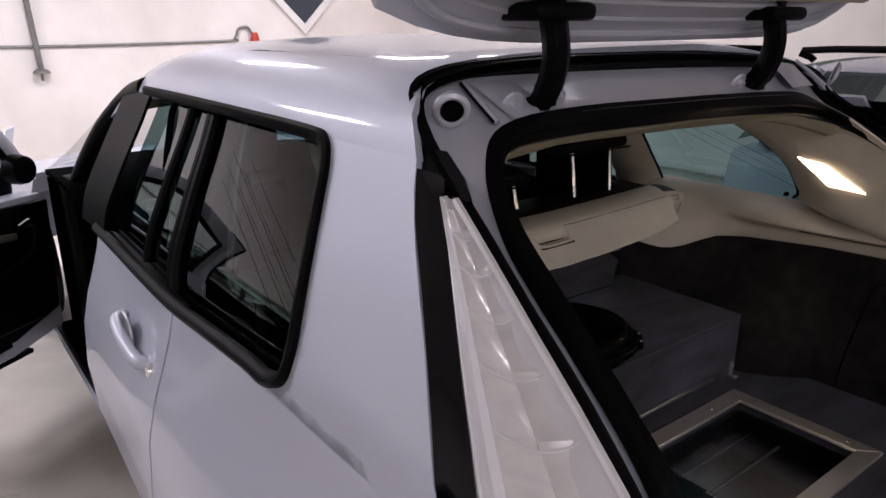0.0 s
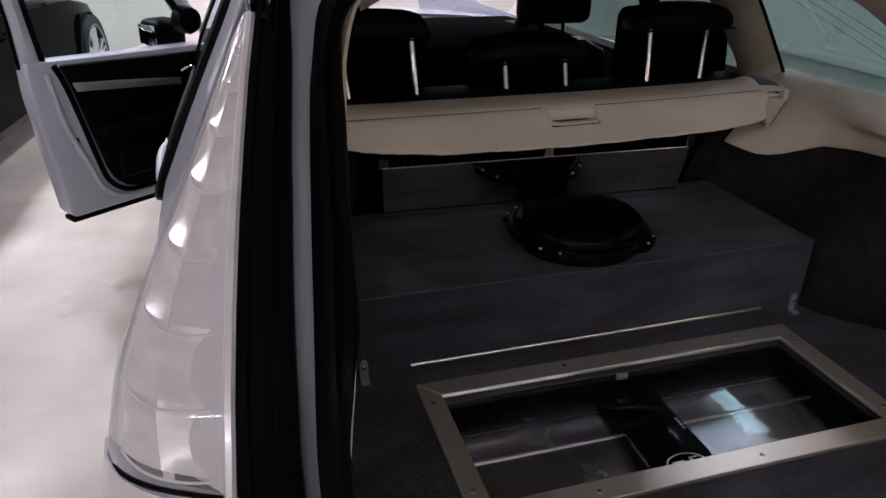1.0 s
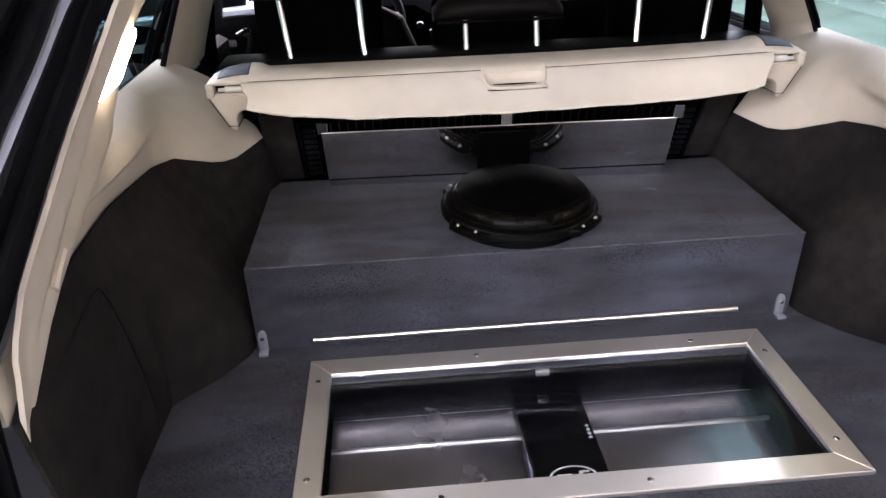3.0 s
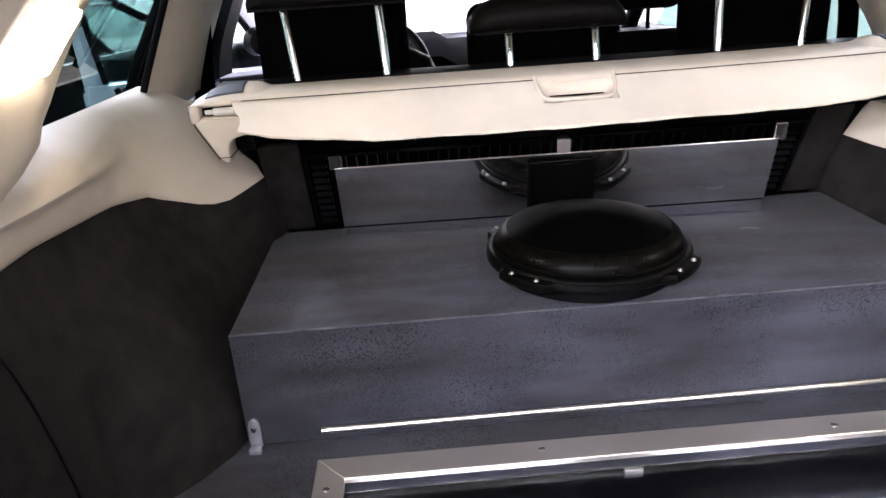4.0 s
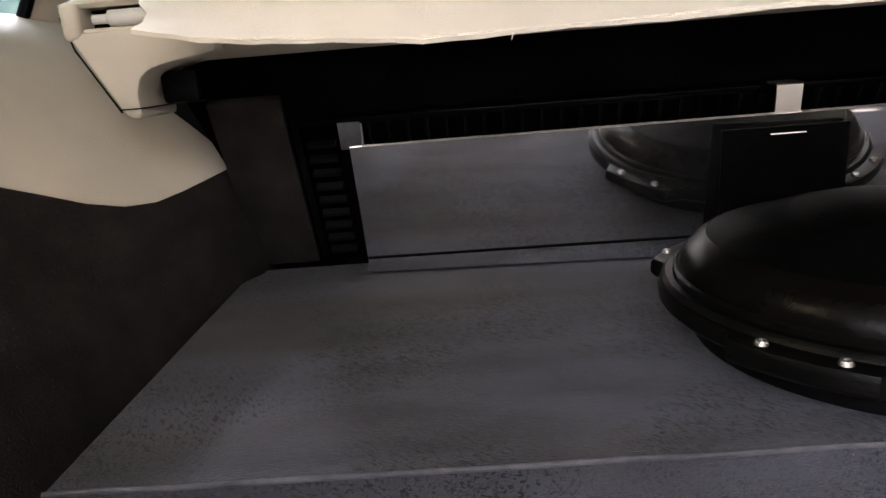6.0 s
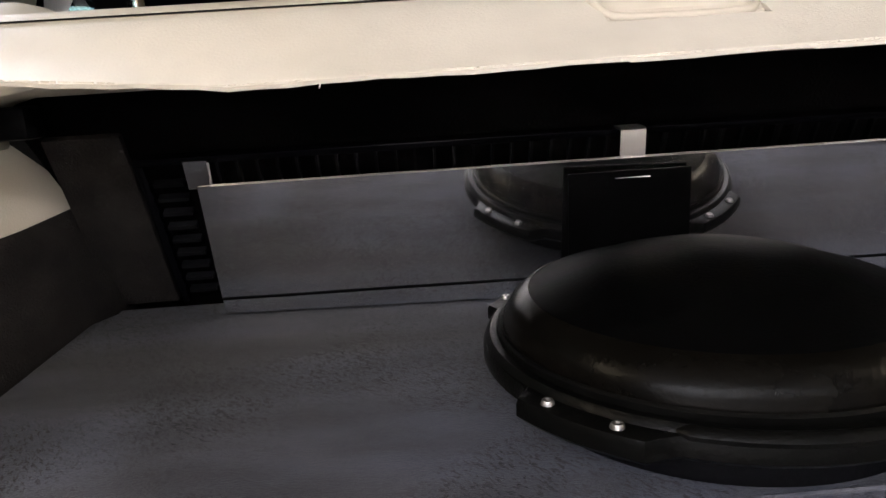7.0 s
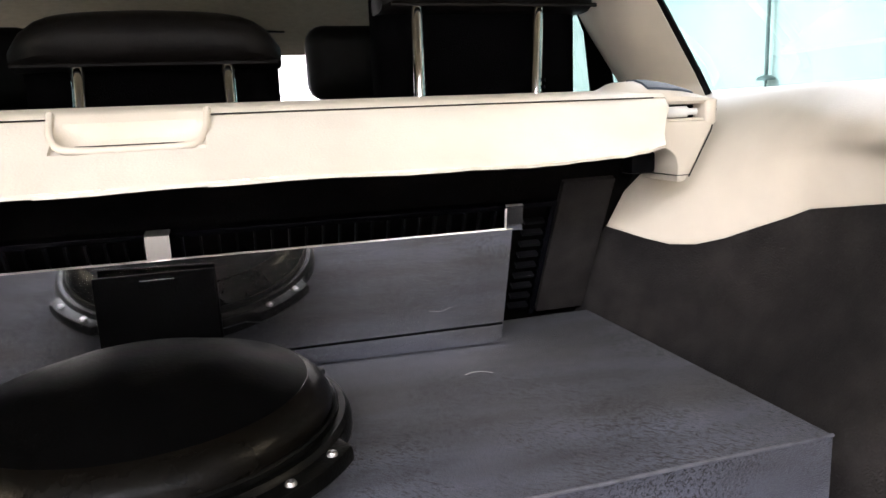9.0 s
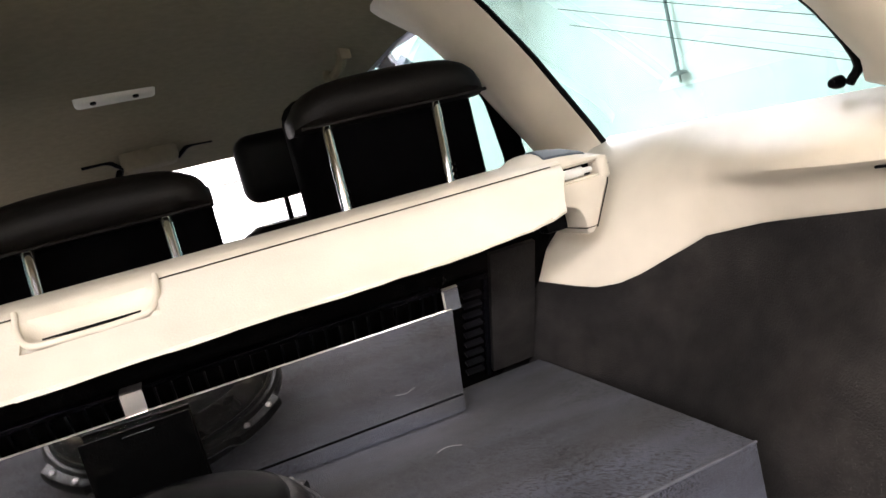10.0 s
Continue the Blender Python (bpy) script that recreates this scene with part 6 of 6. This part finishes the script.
# ---- neighbouring cars ----
def parked_car(name, label, x, y, turn, paint, glass_mat, belt_z, roof_z, length, chrome, mirror_glass):
    """A plain four-door car: lofted body, glasshouse, wheels, lamps. Its own front is at +y."""
    c = thing(name, label, "car", at=(x, y, 0))
    c.rotation_euler = (0, 0, radians(turn))
    hw, hl = 0.89, length / 2
    rows = []
    for f, w, zt, zb in ((-1.0, 0.72, belt_z - 0.12, 0.35), (-0.97, 0.84, belt_z - 0.04, 0.26), (-0.85, 0.97, belt_z, 0.22), (-0.5, 1.0, belt_z, 0.2), (0.0, 1.0, belt_z - 0.02, 0.2), (0.4, 1.0, belt_z - 0.05, 0.2),
                         (0.55, 0.99, belt_z - 0.07, 0.2), (0.8, 0.95, belt_z - 0.16, 0.22), (0.95, 0.85, belt_z - 0.26, 0.26), (1.0, 0.7, belt_z - 0.34, 0.35)):
        w *= hw
        half = [(w * 0.9, zb), (w, zb + 0.1), (w * 1.0, mix(zb, zt, 0.45)), (w * 0.985, mix(zb, zt, 0.75)), (w * 0.94, zt - 0.02), (w * 0.88, zt)]
        row = [(-a, f * hl, b) for a, b in half] + [(-w * 0.4, f * hl, zt + 0.015), (w * 0.4, f * hl, zt + 0.015)] + [(a, f * hl, b) for a, b in half[::-1]]
        rows.append(row)
    bm = grid(bmesh.new(), rows, close=True)
    n = len(rows[0])
    bm.verts.ensure_lookup_table()
    bm.faces.new(bm.verts[:n][::-1])
    bm.faces.new(bm.verts[-n:])
    part("body", bm, paint, c)
    ya, yb, yc, yd = -0.78 * hl, -0.42 * hl, 0.12 * hl, 0.48 * hl
    if not chrome:
        ya, yb = -1.0 * hl, -0.8 * hl
    wb, wt = hw * 0.87, hw * 0.66
    rows = []
    for y2, f in ((yb - 0.12, 0.92), (yb + 0.1, 0.99), (mix(yb, yc, 0.5), 1.0), (yc - 0.1, 0.985), (yc + 0.08, 0.94)):
        rows.append([(wt * 1.04 * k / 8, y2, mix(belt_z, roof_z, f) - 0.05 * (k / 8) ** 4) for k in range(-8, 9)])
    part("roof", thick(grid(bmesh.new(), rows), 0.02), paint, c)
    for s in (-1, 1):
        def gp(t, f):
            lo, hi = mix(ya + 0.25, yd - 0.12, t), mix(yb - 0.05, yc + 0.02, t)
            return (s * mix(wb, wt * 1.03, f), mix(lo, hi, f), mix(belt_z, roof_z - 0.05, f))
        for t0, t1 in ((0.02, 0.16), (0.18, 0.52), (0.56, 0.97)):
            part("side_window", grid(bmesh.new(), [[gp(mix(t0, t1, i / 5), f / 4 * 0.95 + 0.02) for f in range(5)] for i in range(6)]), glass_mat, c).visible_shadow = False
        for t in (0.0, 0.17, 0.54, 1.0):
            part("post", tube(bmesh.new(), [gp(t, f / 6) for f in range(7)], 0.028 if t in (0.0, 1.0) else 0.02, 8), paint if t in (0.0, 1.0) else RUBBER, c)
        if chrome:
            ring_pts = [gp(t / 10 * 0.98 + 0.01, 0.01) for t in range(11)] + [gp(1.0, 0.3), gp(1.0, 0.7)] + [gp(1 - t / 10 * 0.98, 0.99) for t in range(11)] + [gp(0.0, 0.7), gp(-0.015, 0.4), gp(0.0, 0.1), gp(0.01, 0.01)]
            part("chrome_trim", tube(bmesh.new(), [(p[0] + s * 0.006, p[1], p[2]) for p in ring_pts], 0.009, 6), CHROME, c, "chrome window surround")
        else:
            part("roof_rail", tube(bmesh.new(), smooth_path([(s * 0.56, yb - 0.1, roof_z - 0.02), (s * 0.57, yb, roof_z + 0.035), (s * 0.57, yc - 0.1, roof_z + 0.035), (s * 0.56, yc, roof_z - 0.02)], 4), 0.016, 8), RUBBER, c)
        for wy in (-0.58 * hl, 0.62 * hl):
            part("wheel_arch", lathe(bmesh.new(), [(0.345, s * 0.0), (0.345, -s * 0.03), (0.0, -s * 0.03)], (s * (hw + 0.004), wy, 0.33), 36, "x"), RUBBER, c)
            car_wheel(c, s * (hw - 0.07), wy, s, 0.33)
        mir = part("door_mirror", bbox(s * (hw + 0.09) - 0.1, s * (hw + 0.09) + 0.1, yd - 0.38, yd - 0.26, belt_z - 0.0, belt_z + 0.13, bev=0.035, seg=3), paint, c)
        part("mirror_glass", bbox(s * (hw + 0.09) - 0.085, s * (hw + 0.09) + 0.085, yd - 0.384, yd - 0.381, belt_z + 0.02, belt_z + 0.115), mirror_glass, mir)
        for k, yy in enumerate((mix(ya, yd, 0.52), mix(ya, yd, 0.2))):
            part("door_handle", tube(bmesh.new(), smooth_path([(s * hw * 0.985, yy - 0.08, belt_z - 0.13), (s * (hw + 0.02), yy - 0.05, belt_z - 0.128), (s * (hw + 0.02), yy + 0.05, belt_z - 0.122), (s * hw * 0.985, yy + 0.08, belt_z - 0.12)], 3), 0.012, 8), paint, c)
        part("tail_lamp", bbox(min(s * 0.62, s * 0.78), max(s * 0.62, s * 0.78), -hl - 0.01, -hl + 0.2, belt_z - 0.38, belt_z - 0.29, bev=0.03, seg=3), RED, c)
        part("headlamp", bbox(min(s * 0.45, s * 0.78), max(s * 0.45, s * 0.78), hl - 0.2, hl + 0.0, belt_z - 0.46, belt_z - 0.34, bev=0.03, seg=3), REFLECTOR, c)
    for name2, y0, y1, f0, f1 in (("rear_window", ya + 0.1, yb - 0.14, 0.02, 0.9), ("windscreen", yd + 0.05, yc + 0.1, 0.0, 0.93)):
        part(name2, grid(bmesh.new(), [[(mix(wb * 0.93, wt, f) * k / 6, mix(y0, y1, f), mix(belt_z, roof_z, mix(f0, f1, f)) + 0.02 * (1 - (k / 6) ** 2)) for k in range(-6, 7)] for f in (0, 0.3, 0.6, 1)]), glass_mat, c).visible_shadow = False
    for dx in (-0.38, 0.38):
        part("seat", bbox(dx - 0.22, dx + 0.22, mix(yb, yc, 0.75), mix(yb, yc, 0.75) + 0.15, 0.45, belt_z + 0.08, bev=0.06, seg=3), BLACKFAB, c)
        part("seat_headrest", bbox(dx - 0.12, dx + 0.12, mix(yb, yc, 0.74), mix(yb, yc, 0.74) + 0.1, belt_z + 0.09, belt_z + 0.24, bev=0.04, seg=3), BLACKFAB, c)
    return c


parked_car("black_saloon", "black saloon car with chrome window trim, parked on the garage floor", -2.72, 3.81, -6, BLACKCAR, PALETINT, 0.87, 1.205, 4.5, True, BLUEGLASS)
parked_car("silver_estate", "silver estate car with black roof rails and dark windows, parked alongside", 2.95, -1.08, 180, SILVER, DARKTINT, 0.92, 1.34, 4.5, False, CHROME)
